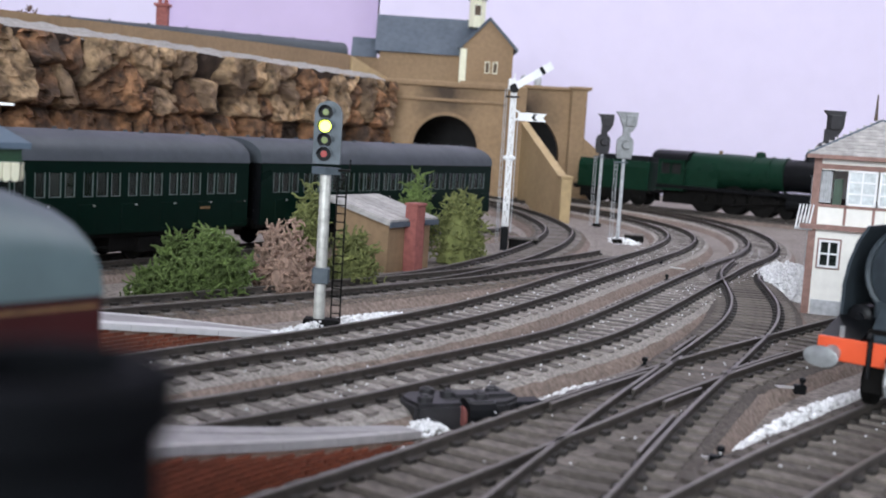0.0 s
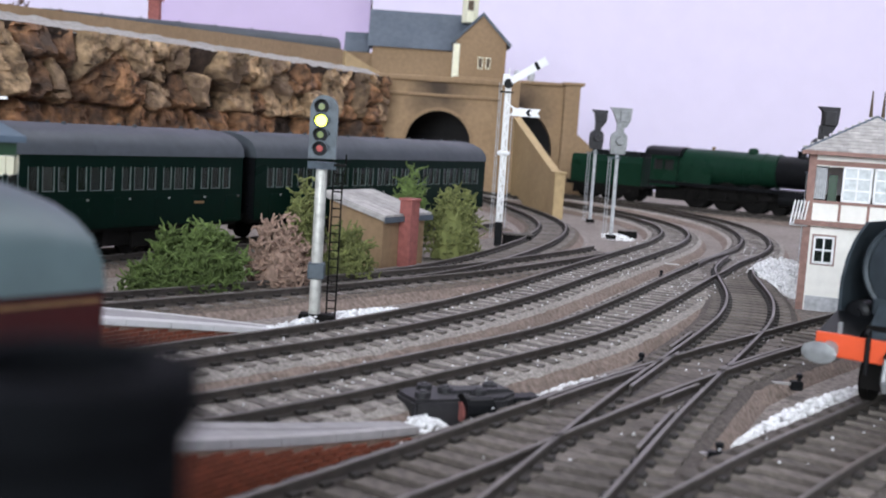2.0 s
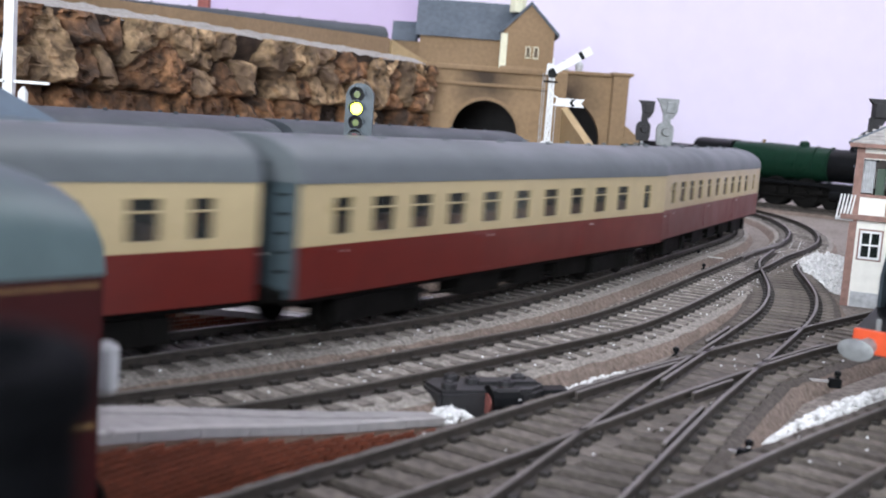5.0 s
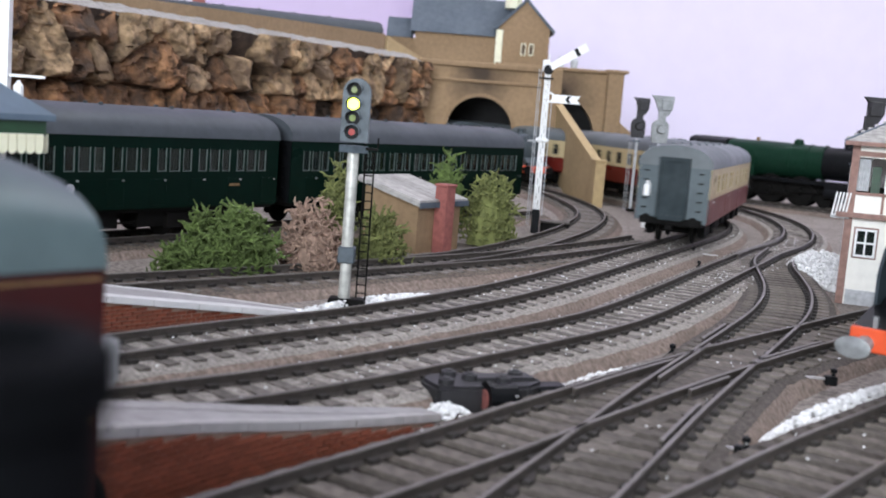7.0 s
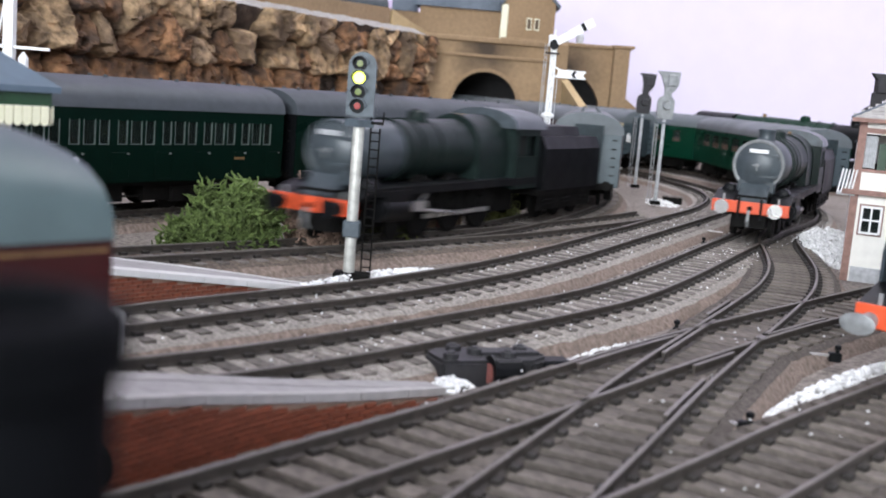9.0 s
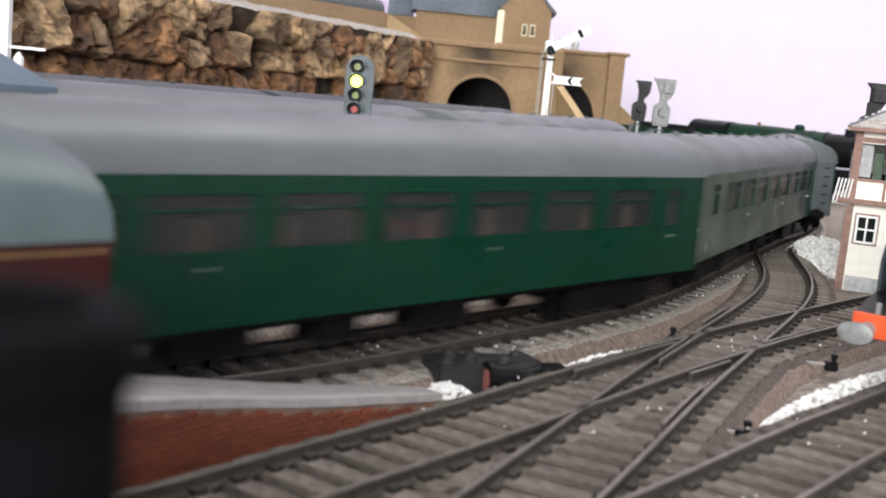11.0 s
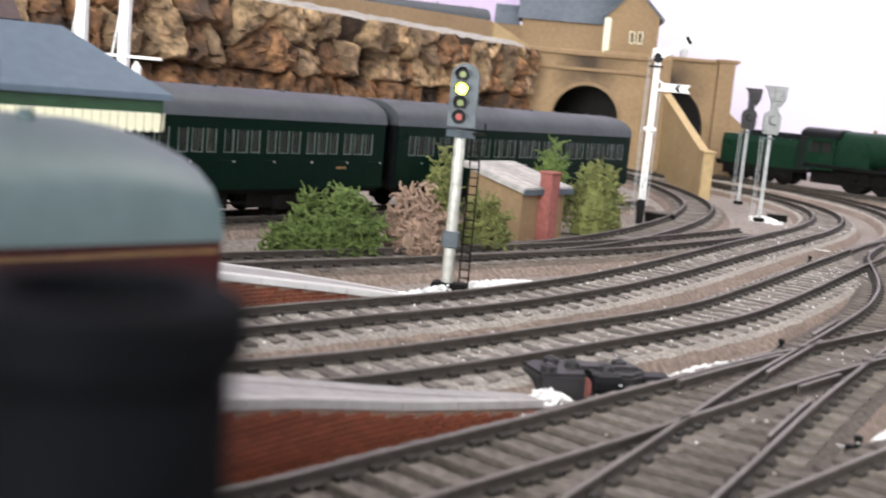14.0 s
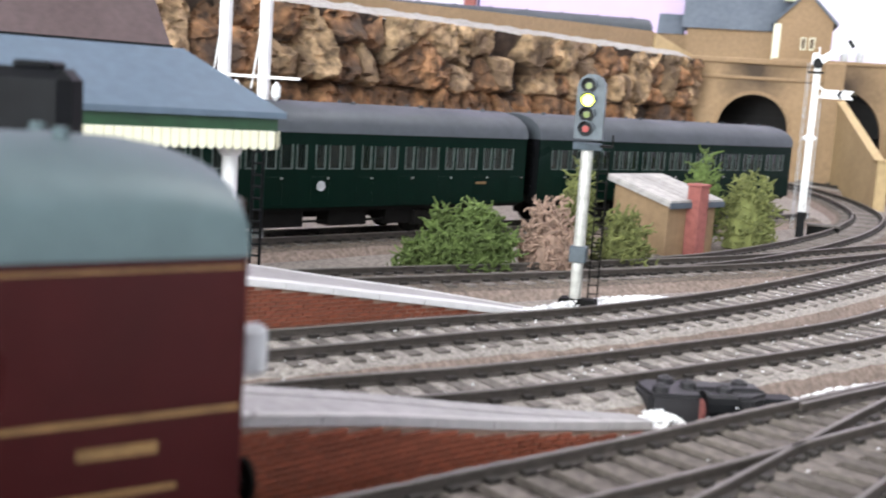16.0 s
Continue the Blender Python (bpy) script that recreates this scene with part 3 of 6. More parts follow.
def coach(name, label, L=262.0, lower=M_GREEN, upper=None, roof=M_ROOF, end=M_GREEN, wins=None, zw=(26.0, 35.5), lining=False, group="", compartments=False, domed=False, tail_lamp=False, waist=None):
    """A bogie coach, centred, its length along x, rail top at z = 0."""
    t = tagged(empty(name), label, "railway coach", group)
    hw, z0, zc, h = 18.2, 12.0, 39.5, 11.0
    x0, x1 = -L / 2, L / 2
    if wins is None:
        n = int(L // 24)
        wins = [(x0 + 14 + i * (L - 28) / n + 3, x0 + 14 + (i + 1) * (L - 28) / n - 5) for i in range(n)]
    wz = waist or zw[0] - 2.2
    for sgn, nm in ((1, "side_panel"), (-1, "side_panel")):
        bm = B()
        if upper:
            box(bm, x0, x1, hw - 0.7 if sgn > 0 else -hw, hw if sgn > 0 else -hw + 0.7, z0, wz, 0)
            n0 = len(bm.faces)
            side_mesh(bm, x0, x1, hw, sgn, wz + 0.02, zc, wins, *zw)
            bm.faces.ensure_lookup_table()
            for f in bm.faces[n0:]:
                f.material_index = 1
        else:
            side_mesh(bm, x0, x1, hw, sgn, z0, zc, wins, *zw)
        sd = part(nm, bm, [lower, upper or lower], t)
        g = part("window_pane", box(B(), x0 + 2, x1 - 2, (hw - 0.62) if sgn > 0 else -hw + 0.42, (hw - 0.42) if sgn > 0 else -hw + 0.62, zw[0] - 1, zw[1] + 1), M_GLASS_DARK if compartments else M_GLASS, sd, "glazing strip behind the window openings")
        g.visible_shadow = False
        # window frames: each a thin raised rim
        bm = B()
        for a, b in wins:
            for q in (((a - 0.3, a, zw[0] - 0.3, zw[1] + 0.3), (b, b + 0.3, zw[0] - 0.3, zw[1] + 0.3), (a, b, zw[0] - 0.3, zw[0])) if compartments else ((a - 0.5, a, zw[0] - 0.5, zw[1] + 0.5), (b, b + 0.5, zw[0] - 0.5, zw[1] + 0.5), (a, b, zw[0] - 0.5, zw[0]), (a, b, zw[1], zw[1] + 0.5), (a, b, zw[1] - 3.0, zw[1] - 2.6))):
                y_in, y_out = hw - 0.4, hw + 0.12
                box(bm, q[0], q[1], y_in if sgn > 0 else -y_out, y_out if sgn > 0 else -y_in, q[2], q[3])
        part("window_frames", bm, M_FRAME if compartments else (upper or lower), sd, "thin window frames")
        # doors, each a thin panel, and their handles
        step = (L - 20) / 9 if compartments else (L - 16) / 3
        x = x0 + 10
        while x < x1 - 9:
            part("door", box(B(), x, x + 8.2, hw - 0.05 if sgn > 0 else -hw - 0.14, hw + 0.14 if sgn > 0 else -hw + 0.05, z0 + 1.2, min(wz, zw[0]) - 0.9, bev=0.12), lower, sd, "door panel with thin seams")
            x += step
        bm = B()
        x = x0 + 10
        while x < x1 - 5:
            box(bm, x + 7, x + 7.7, hw if sgn > 0 else -hw - 0.7, hw + 0.7 if sgn > 0 else -hw, 22.6, 23.2)
            x += step
        tagged(part("door_handles", bm, M_STEEL, sd, "small brass door handles"), kind="stuff")
        if lining:
            bm = B()
            for zz, hh in lining:
                box(bm, x0 + 0.5, x1 - 0.5, hw - 0.1 if sgn > 0 else -hw - 0.09, hw + 0.09 if sgn > 0 else -hw + 0.1, zz, zz + hh)
            part("lining", bm, M_GOLD, sd, "yellow painted lining")
    # roof with a drooping domed end if asked
    n = 12
    prof = [(hw * 1.02 * math.cos(math.pi * i / n), zc + h * math.sin(math.pi * i / n) ** 0.8) for i in range(n + 1)]
    bm = B()
    if domed:
        stations = [(x0, 0.80), (x0 + 3, 0.90), (x0 + 8, 0.97), (x0 + 15, 1.0), (x1 - 15, 1.0), (x1 - 8, 0.97), (x1 - 3, 0.90), (x1, 0.80)]
    else:
        stations = [(x0 - 0.4, 0.97), (x0 + 1.2, 1.0), (x1 - 1.2, 1.0), (x1 + 0.4, 0.97)]
    rings = [[bm.verts.new((x, y, zc + (z - zc) * k)) for y, z in prof] for x, k in stations]
    for u, v in zip(rings, rings[1:]):
        for i in range(n):
            bm.faces.new((u[i], u[i + 1], v[i + 1], v[i]))
        bm.faces.new((u[n], u[0], v[0], v[n]))
    bm.faces.new(rings[0])
    bm.faces.new(rings[-1][::-1])
    bmesh.ops.recalc_face_normals(bm, faces=bm.faces)
    rf = part("roof", bm, roof, t, "smooth grey arched roof", smooth=True)
    k = int(L // 30)
    for i in range(k):
        for yy in (-4.5, 4.5):
            bm = cyl(B(), (x0 + 15 + i * (L - 30) / (k - 1), yy, zc + h - 1.2), (x0 + 15 + i * (L - 30) / (k - 1), yy, zc + h + 0.7), 1.1, 0.8, 8)
            part("ventilator", bm, roof, rf)
    bm = B()
    for i in range(1, 5):
        x = x0 + i * L / 5
        r = [(x, y * 1.004, zc + (z - zc) * 1.006) for y, z in prof]
        for (xa, ya, za), (_, yb, zb) in zip(r, r[1:]):
            a = [bm.verts.new(q) for q in ((x, ya, za), (x + 0.5, ya, za), (x + 0.5, yb, zb), (x, yb, zb))]
            bm.faces.new(a)
    tagged(part("roof_ribs", bm, roof, rf), kind="stuff")
    for d in (-1, 1):
        xe = d * L / 2
        bm = B()
        pts = [(-hw, z0)] + [(hw, z0)] + [(y * 0.975, zc + (z - zc) * (0.76 if domed else 0.95)) for y, z in prof]
        xprism(bm, pts, xe - 0.8 * (d > 0), xe + 0.8 * (d < 0))
        ep = part("end_panel", bm, end, t, "plain coach end")
        bm = B()
        box(bm, xe, xe + d * 4.6, -7.4, -5.9, 14, 42)
        box(bm, xe, xe + d * 4.6, 5.9, 7.4, 14, 42)
        box(bm, xe, xe + d * 4.6, -7.4, 7.4, 42, 44)
        box(bm, xe, xe + d * 4.8, -5.9, 5.9, 13, 15.5)
        box(bm, xe, xe + d * 3.8, -5.9, 5.9, 15.5, 42)
        bmesh.ops.recalc_face_normals(bm, faces=bm.faces)
        part("gangway", bm, M_ENDDARK if end is M_ENDBLUE else end, ep, "corridor connection with its door closed")
        bm = B()
        for yy in (-14.5, 12.5):
            for i in range(5):
                box(bm, xe - 0.2, xe + d * 1.0, yy, yy + 2.6, 18 + i * 4.6, 18.6 + i * 4.6)
        bmesh.ops.recalc_face_normals(bm, faces=bm.faces)
        tagged(part("footsteps", bm, M_UNDER, ep), kind="stuff")
        bm = box(B(), xe - 1, xe + d * 0.8, -15.5, 15.5, 11.0, 14.0)
        bmesh.ops.recalc_face_normals(bm, faces=bm.faces)
        part("buffer_beam", bm, M_UNDER, t)
        buffers(t, xe + d * 0.6, d, 13.0, 11.5)
        part("coupling", box(B(), min(xe, xe + d * 5), max(xe, xe + d * 5), -1.5, 1.5, 8.5, 10.5), M_UNDER, t)
    # underframe and interior
    bm = box(B(), x0 + 0.5, x1 - 0.5, -15.5, 15.5, 10.2, 12.0)
    for xx, w in ((-34, 24), (2, 18), (30, 26)):
        box(bm, xx, xx + w, -13.5, -5.5, 4.2, 10.2)
        box(bm, xx + 3, xx + w - 2, 6, 13, 5.0, 10.2)
    for y in (-12, 12):
        cyl(bm, (x0 + 70, y, 6.0), (x1 - 70, y, 6.0), 0.5, seg=6)
        for a in (-1, 1):
            cyl(bm, (a * (L / 2 - 70), y, 6.0), (a * (L / 2 - 56), y, 10.5), 0.5, seg=6)
    part("underframe", bm, M_UNDER, t, "black underframe with battery boxes")
    bm = B()
    box(bm, x0 + 2, x1 - 2, -16.5, 16.5, 15.5, 16.5)
    for i in range(int(L // 22)):
        xx = x0 + 12 + i * 22
        box(bm, xx, xx + 3.4, -16, 16 if compartments else 2, 16.5, 29)
        if compartments:
            box(bm, xx + 10, xx + 10.6, -17, 17, 16.5, 39)
    part("interior", bm, M_SEAT, t, "seats and partitions behind the windows")
    # near black core added so that the windows look unlit inside
    part("corridor_partition", box(B(), x0 + 2, x1 - 2, -1.2, 1.2, 12, 43), M_UNLIT_CORE, t, "added dark core standing for the unlit inside")
    for d in (-1, 1):
        cx = d * (L / 2 - 40)
        bm = B()
        for y in (-13.2, 13.2):
            xprism(bm, [(y - 0.9, 3.4), (y + 0.9, 3.4), (y + 0.9, 9.6), (y - 0.9, 9.6)], cx - 20, cx + 20)
            for e in (-17, 17):
                box(bm, cx + e - 3, cx + e + 3, y - 2.0, y + 2.0, 3.6, 9.4)
        box(bm, cx - 3, cx + 3, -13, 13, 5, 10)
        bg = part("bogie", bm, M_UNDER, t, "black four wheel bogie")
        for e in (-17, 17):
            bm = B()
            for y in (-8.6, 8.6):
                lathe(bm, (cx + e, y - 1.2, 6.0), (0, 1, 0), [(0, 5.2), (0.2, 6.0), (2.0, 6.0), (2.2, 5.2)], 18)
            cyl(bm, (cx + e, -9, 6), (cx + e, 9, 6), 1.0, seg=8)
            part("wheelset", bm, M_UNDER, bg, "steel wheels on an axle", smooth=True)
    if tail_lamp:
        xe = x0
        bm = box(B(), xe - 3.4, xe - 0.6, 11.0, 14.2, 24, 30, bev=0.5)
        cyl(bm, (xe - 2, 12.6, 30), (xe - 2, 12.6, 31.6), 0.8, seg=8)
        part("tail_lamp", bm, M_WHITE, t, "white tail lamp")
    return t


def loco(name, label, body=M_BLACK, smoke=M_SMOKEBOX, tender=M_BLACK, group="", deflectors=True, beam=M_REDBEAM, driver_r=11.5, drivers=3, pitch_d=25.0, boil_r=11.5, cz=32.5, lining=False, taper=True, tender_split=False, whites=True, stack=None, oval=False, rods=None):
    """A tender locomotive, its front towards +x at x = L / 2, rail top at z = 0."""
    t = tagged(empty(name), label, "steam locomotive", group)
    xf = 132.0
    # boiler: smokebox, then the barrel and firebox
    bm = lathe(B(), (xf - 14, 0, cz), (-1, 0, 0), [(0, boil_r * 0.96), (0.6, boil_r), (32, boil_r)], 26)
    sb = part("smokebox", bm, smoke, t, "dark smokebox with a round door", smooth=True)
    bm = lathe(B(), (xf - 14, 0, cz), (1, 0, 0), [(0, boil_r * 0.86), (0.8, boil_r * 0.86), (1.0, boil_r * 0.80), (2.4, boil_r * 0.62), (3.2, boil_r * 0.3), (3.4, 0.1)], 24)
    part("smokebox_door", bm, smoke, sb, "domed smokebox door", smooth=True)
    bm = cyl(B(), (xf - 10.8, 0, cz), (xf - 8.6, 0, cz), 0.9, seg=8)
    box(bm, xf - 9.6, xf - 9.2, -0.25, 0.25, cz - 2.6, cz)
    box(bm, xf - 9.4, xf - 9.0, -2.2, 0, cz - 0.25, cz + 0.25)
    part("door_handle", bm, M_BUFFER, sb, "small steel door handles")
    ring = lathe(B(), (xf - 14.2, 0, cz), (1, 0, 0), [(0, boil_r * 0.9), (0.9, boil_r * 0.9), (1.2, boil_r * 0.97), (0.9, boil_r * 1.01), (0, boil_r * 1.01)], 28)
    part("door_ring", ring, M_BUFFER if whites else smoke, sb, "raised ring round the smokebox door", smooth=True)
    for z in (-0.42, 0.42):
        part("hinge_strap", box(B(), xf - 12.2, xf - 11.2, 1.0, boil_r * 0.82, cz + z * boil_r - 0.5, cz + z * boil_r + 0.5), smoke, sb)
    ap = yprism(B(), [(xf - 13.5, 20.8), (xf - 5, 16.3), (xf - 5, 17.6), (xf - 12, cz - boil_r * 0.75)], -6.5, 6.5)
    part("front_apron", ap, smoke, t, "sloping plate between the frames")
    for y in (-12.2, 12.2):
        part("piston_cover", lathe(B(), (xf - 20, y, 20.8), (1, 0, 0), [(0, 3.1), (4.5, 3.1), (5.0, 2.5), (5.2, 1.0), (6.0, 0.9)], 14), M_BLACK, t, "round valve chest cover", smooth=True)
        part("lamp_iron", box(B(), xf - 4.6, xf - 4.0, y - 0.5, y + 0.5, 17, 19.6), M_BUFFER, t)
    part("coupling_chain", cyl(cyl(B(), (xf - 0.4, 0, 13.4), (xf + 0.6, 0, 8.6), 0.7, seg=6), (xf + 0.6, 0, 8.6), (xf - 1.0, 0, 6.2), 0.7, seg=6), M_BUFFER, t, "hanging coupling links")
    part("number_plate", box(B(), xf - 11.6, xf - 10.6, -4.2, 4.2, cz + boil_r * 0.48, cz + boil_r * 0.48 + 1.7), M_WHITE if whites else M_LGREY, sb, "plain pale plate")
    bm = lathe(B(), (xf - 30, 0, cz + boil_r - 1.5), (0, 0, 1), stack or [(0, 5.0), (1.8, 3.9), (4.6, 3.6), (5.6, 4.2), (6.2, 4.2), (6.2, 3.0), (4.0, 2.8)], 28 if stack else 18)
    part("chimney", bm, smoke, sb, "short rimmed chimney", smooth=True)
    bm = lathe(B(), (xf - 46, 0, cz), (-1, 0, 0), [(0, boil_r), (0.1, boil_r * 1.03), (22, boil_r * 1.06), (54, boil_r * 1.12), (54.3, boil_r * 1.0)], 26)
    bo = part("boiler", bm, body, t, "boiler barrel", smooth=True)
    bm = B()
    for x in (xf - 46.5, xf - 58, xf - 72, xf - 86, xf - 98):
        lathe(bm, (x, 0, cz), (-1, 0, 0), [(0, boil_r * 1.06), (0.05, boil_r * 1.10), (0.9, boil_r * 1.10), (0.95, boil_r * 1.06)], 26)
    part("boiler_cladding", bm, body, bo, "cladding bands", smooth=True)
    bm = lathe(B(), (xf - 70, 0, cz + boil_r - 1), (0, 0, 1), [(0, 5.2), (2, 4.2), (4.4, 3.8), (5.4, 2.6), (5.8, 0.4)], 18)
    part("dome", bm, body, bo, "steam dome", smooth=True)
    bm = B()
    for y in (-1.6, 1.6):
        lathe(bm, (xf - 104, y, cz + boil_r), (0, 0, 1), [(0, 1.0), (2.4, 0.9), (2.6, 1.2), (3.6, 0.8)], 10)
    part("safety_valves", bm, M_GOLD, bo, smooth=True)
    # firebox with sloping shoulders, then the cab
    fb = []
    for i in range(13):
        a = math.pi * i / 12
        fb.append((13.2 * math.cos(a), cz - 2 + 16.2 * math.sin(a) ** 0.75))
    bm = xprism(B(), [(-13.2, 19)] + [(13.2, 19)] + fb, xf - 128, xf - 100)
    part("firebox", bm, body, bo, "firebox with rounded shoulders", smooth=True)
    cab = B()
    for y in (-1, 1):
        ya, yb = (16.0, 16.9) if y > 0 else (-16.9, -16.0)
        box(cab, xf - 152, xf - 128, ya, yb, 16, 30)
        box(cab, xf - 152, xf - 149, ya, yb, 30, 41)
        box(cab, xf - 131, xf - 128, ya, yb, 30, 41)
        box(cab, xf - 141, xf - 139.5, ya, yb, 30, 41)
        box(cab, xf - 152, xf - 128, ya, yb, 39, 42)
    box(cab, xf - 129, xf - 128, -16, 16, 16, 33)
    box(cab, xf - 129, xf - 128, -16, -11, 33, 42)
    box(cab, xf - 129, xf - 128, 11, 16, 33, 42)
    cb = part("cab", cab, body, t, "cab with side windows")
    # solid near black block added as the shade behind the cab windows
    part("cab_interior", box(B(), xf - 150, xf - 130, -12, 12, 20.9, 41), M_UNLIT, cb, "near black block standing for the unlit cab")
    rp = [(17.4 * math.cos(math.pi * i / 10), 41.8 + 8.0 * math.sin(math.pi * i / 10) ** 0.8) for i in range(11)]
    part("cab_roof", xprism(B(), rp, xf - 158, xf - 126), smoke, cb, "curved cab roof", smooth=True)
    # running plate, valances, steps, front end
    bm = box(B(), xf - 152, xf - 16, -17.3, 17.3, 19.6, 20.8)
    box(bm, xf - 152, xf - 16, -17.3, -16.4, 17.8, 19.6)
    box(bm, xf - 152, xf - 16, 16.4, 17.3, 17.8, 19.6)
    for y in (-1, 1):
        xz = [(xf - 16, 20.8), (xf - 16, 19.4), (xf - 4, 15.6), (xf - 4, 16.8)]
        ya, yb = (8, 17.2) if y > 0 else (-17.2, -8)
        yprism(bm, xz, ya, yb)
    box(bm, xf - 14, xf - 3, -8, 8, 14.5, 16.2)
    part("running_plate", bm, M_BLACK, t, "black running plate")
    if lining:
        bm = B()
        for y in (-17.4, 17.31):
            box(bm, xf - 152, xf - 18, y, y + 0.1, 18.0, 18.4)
        part("lining", bm, M_CRIMSON, t, "thin red lining")
    bm = box(B(), xf - 4, xf - 2.6, -17.2, 17.2, 11.6, 17.0, bev=0.3)
    bb = part("buffer_beam", bm, beam, t, "red painted buffer beam")
    bm = lathe(B(), (xf - 2.6, 0, 14.0), (1, 0, 0), [(0, 1.2), (0.3, 1.2), (1.8, 0.5), (2.6, 0.8)], 10)
    part("draw_hook", bm, M_UNDER, bb)
    for s in (-1, 1):
        if oval:
            bm = lathe(B(), (xf - 2.6, 0, 0), (1, 0, 0), [(0, 1.9), (3.6, 1.7), (3.65, 1.0), (6.6, 1.0), (6.7, 2.5), (7.5, 2.6), (7.8, 2.1)], 20)
            for v in bm.verts:
                wide = v.co.x > xf + 3.8
                v.co = Vector((v.co.x, v.co.y * (1.55 if wide else 1.0) + s * 13.4, v.co.z * (0.95 if wide else 1.0) + 13.4))
            part("buffer", bm, M_BUFFER, bb, "grey oval buffer", smooth=True)
        else:
            part("buffer", lathe(B(), (xf - 2.6, s * 11.8, 14.2), (1, 0, 0), [(0, 2.2), (2.6, 2.0), (2.65, 1.2), (4.6, 1.2), (4.7, 3.2), (5.4, 3.3)], 16), M_STEEL if whites else M_BLACK, bb, "round buffer", smooth=True)
        part("vacuum_pipe", cyl(cyl(B(), (xf - 2.2, s * 5, 9), (xf - 2.2, s * 5, 19), 0.6, seg=6), (xf - 2.2, s * 5, 19), (xf - 0.6, s * 5, 18), 0.6, seg=6), M_BLACK, bb)
    bm = box(B(), xf - 18, xf - 13, -8.5, 8.5, 20.8, cz - boil_r * 0.6, bev=0.6)
    part("smokebox_saddle", bm, smoke, t, "saddle under the smokebox")
    if deflectors:
        for s in (-1, 1):
            bend = [(17.0, 20.8), (17.0, 28), (16.2, 33.5), (14.6, 38.5), (12.4, 42.5)]
            bm = xprism(B(), [(s * y, z) for y, z in bend] + [(s * (y - 0.8), z) for y, z in bend[::-1]], xf - 44, xf - 15)
            cyl(bm, (xf - 28, s * 16.3, 38), (xf - 28, s * 10, 38), 0.4, seg=6)
            part("smoke_deflector", bm, smoke, t, "upright smoke deflector curved inward at its top")
    # frames, cylinders, wheels and motion
    bm = box(B(), xf - 150, xf - 6, -7, 7, 5, 19.6)
    part("frames", bm, M_UNDER, t, "black frames")
    for s in (-1, 1):
        bm = cyl(B(), (xf - 22, s * 14.2, 13.0), (xf - 40, s * 14.2, 12.4), 4.6, seg=16)
        box(bm, xf - 40, xf - 22, s * 14.2 - 3.5, s * 14.2 + 3.5, 13, 19.6)
        cyl(bm, (xf - 20.6, s * 14.2, 13), (xf - 22, s * 14.2, 13), 3.4, seg=12)
        part("cylinder", bm, M_BLACK, t, "outside cylinder", smooth=True)
    x_first = xf - 62
    for i in range(drivers):
        xx = x_first - i * pitch_d
        for s in (-1, 1):
            bm = lathe(B(), (xx, s * 7.2, driver_r), (0, s, 0), [(0, driver_r - 1.4), (0.1, driver_r + 0.5), (0.7, driver_r + 0.5), (0.8, driver_r), (2.4, driver_r), (2.5, driver_r - 1.5), (1.9, driver_r - 1.8), (2.0, 2.8), (3.6, 2.4), (3.8, 0.5)], 28)
            part("driving_wheel", bm, M_UNDER, t, "large driving wheel", smooth=True)
    for i in range(2):
        bm = B()
        for s in (-1, 1):
            lathe(bm, (xf - 18 - i * 24, s * 8.4 - 1.2, 6), (0, 1, 0), [(0, 5), (0.1, 6), (2.3, 6), (2.4, 5)], 18)
        cyl(bm, (xf - 18 - i * 24, -8, 6), (xf - 18 - i * 24, 8, 6), 1, seg=8)
        part("leading_wheel", bm, M_UNDER, t, "small leading wheels", smooth=True)
    for s in (-1, 1):
        y = s * 12.2
        zr = driver_r - 3.5
        bm = box(B(), x_first - (drivers - 1) * pitch_d - 2, x_first + 2, y - 0.4, y + 0.4, zr - 0.9, zr + 0.9, bev=0.2)
        part("coupling_rod", bm, rods or M_STEEL, t, "bright coupling rod")
        bm = cyl(B(), (xf - 40, s * 14.0, 12.5), (x_first - pitch_d, s * 13.6, zr), 0.8, seg=6)
        box(bm, xf - 56, xf - 46, s * 14 - 1.2, s * 14 + 1.2, 11, 14.4)
        cyl(bm, (xf - 58, s * 14.2, 18), (xf - 48, s * 14.2, 11), 0.5, seg=6)
        part("connecting_rod", bm, rods or M_STEEL, t, "bright connecting rod")
    # tender
    td = part("tender_tank", xprism(B(), [(-17, 14), (17, 14), (17, 33), (14.5, 38.5), (-14.5, 38.5), (-17, 33)], xf - 228, xf - 160), tender, t, "tender tank with sloping top")
    bm = xprism(B(), [(-12, 38.5), (12, 38.5), (10, 43), (-10, 43)], xf - 212, xf - 164)
    part("coal_bunker", bm, M_BLACK, td, "dark coal space")
    bm = box(B(), xf - 230, xf - 158, -16, 16, 11.5, 14)
    for y in (-14.6, 14.0):
        box(bm, xf - 226, xf - 162, y, y + 0.8, 4.5, 11.5)
    part("tender_frame", bm, M_UNDER, td, "black tender frame")
    for x in (xf - 172, xf - 194, xf - 216):
        bm = B()
        for s in (-1, 1):
            lathe(bm, (x, s * 8.4 - 1.2, 7.5), (0, 1, 0), [(0, 6.5), (0.1, 7.5), (2.3, 7.5), (2.4, 6.5)], 18)
        part("tender_wheel", bm, M_UNDER, td, "tender wheels", smooth=True)
        for y in (-15.6, 14.9):
            for z in (6.6, 8.6):
                part("axle_box_bar", box(B(), x - 5, x + 5, y, y + 0.7, z, z + 0.9), M_LINING if lining else M_UNDER, td, "yellow bar on the axle box" if lining else "")
    buffers(t, xf - 230, -1, 13.5)
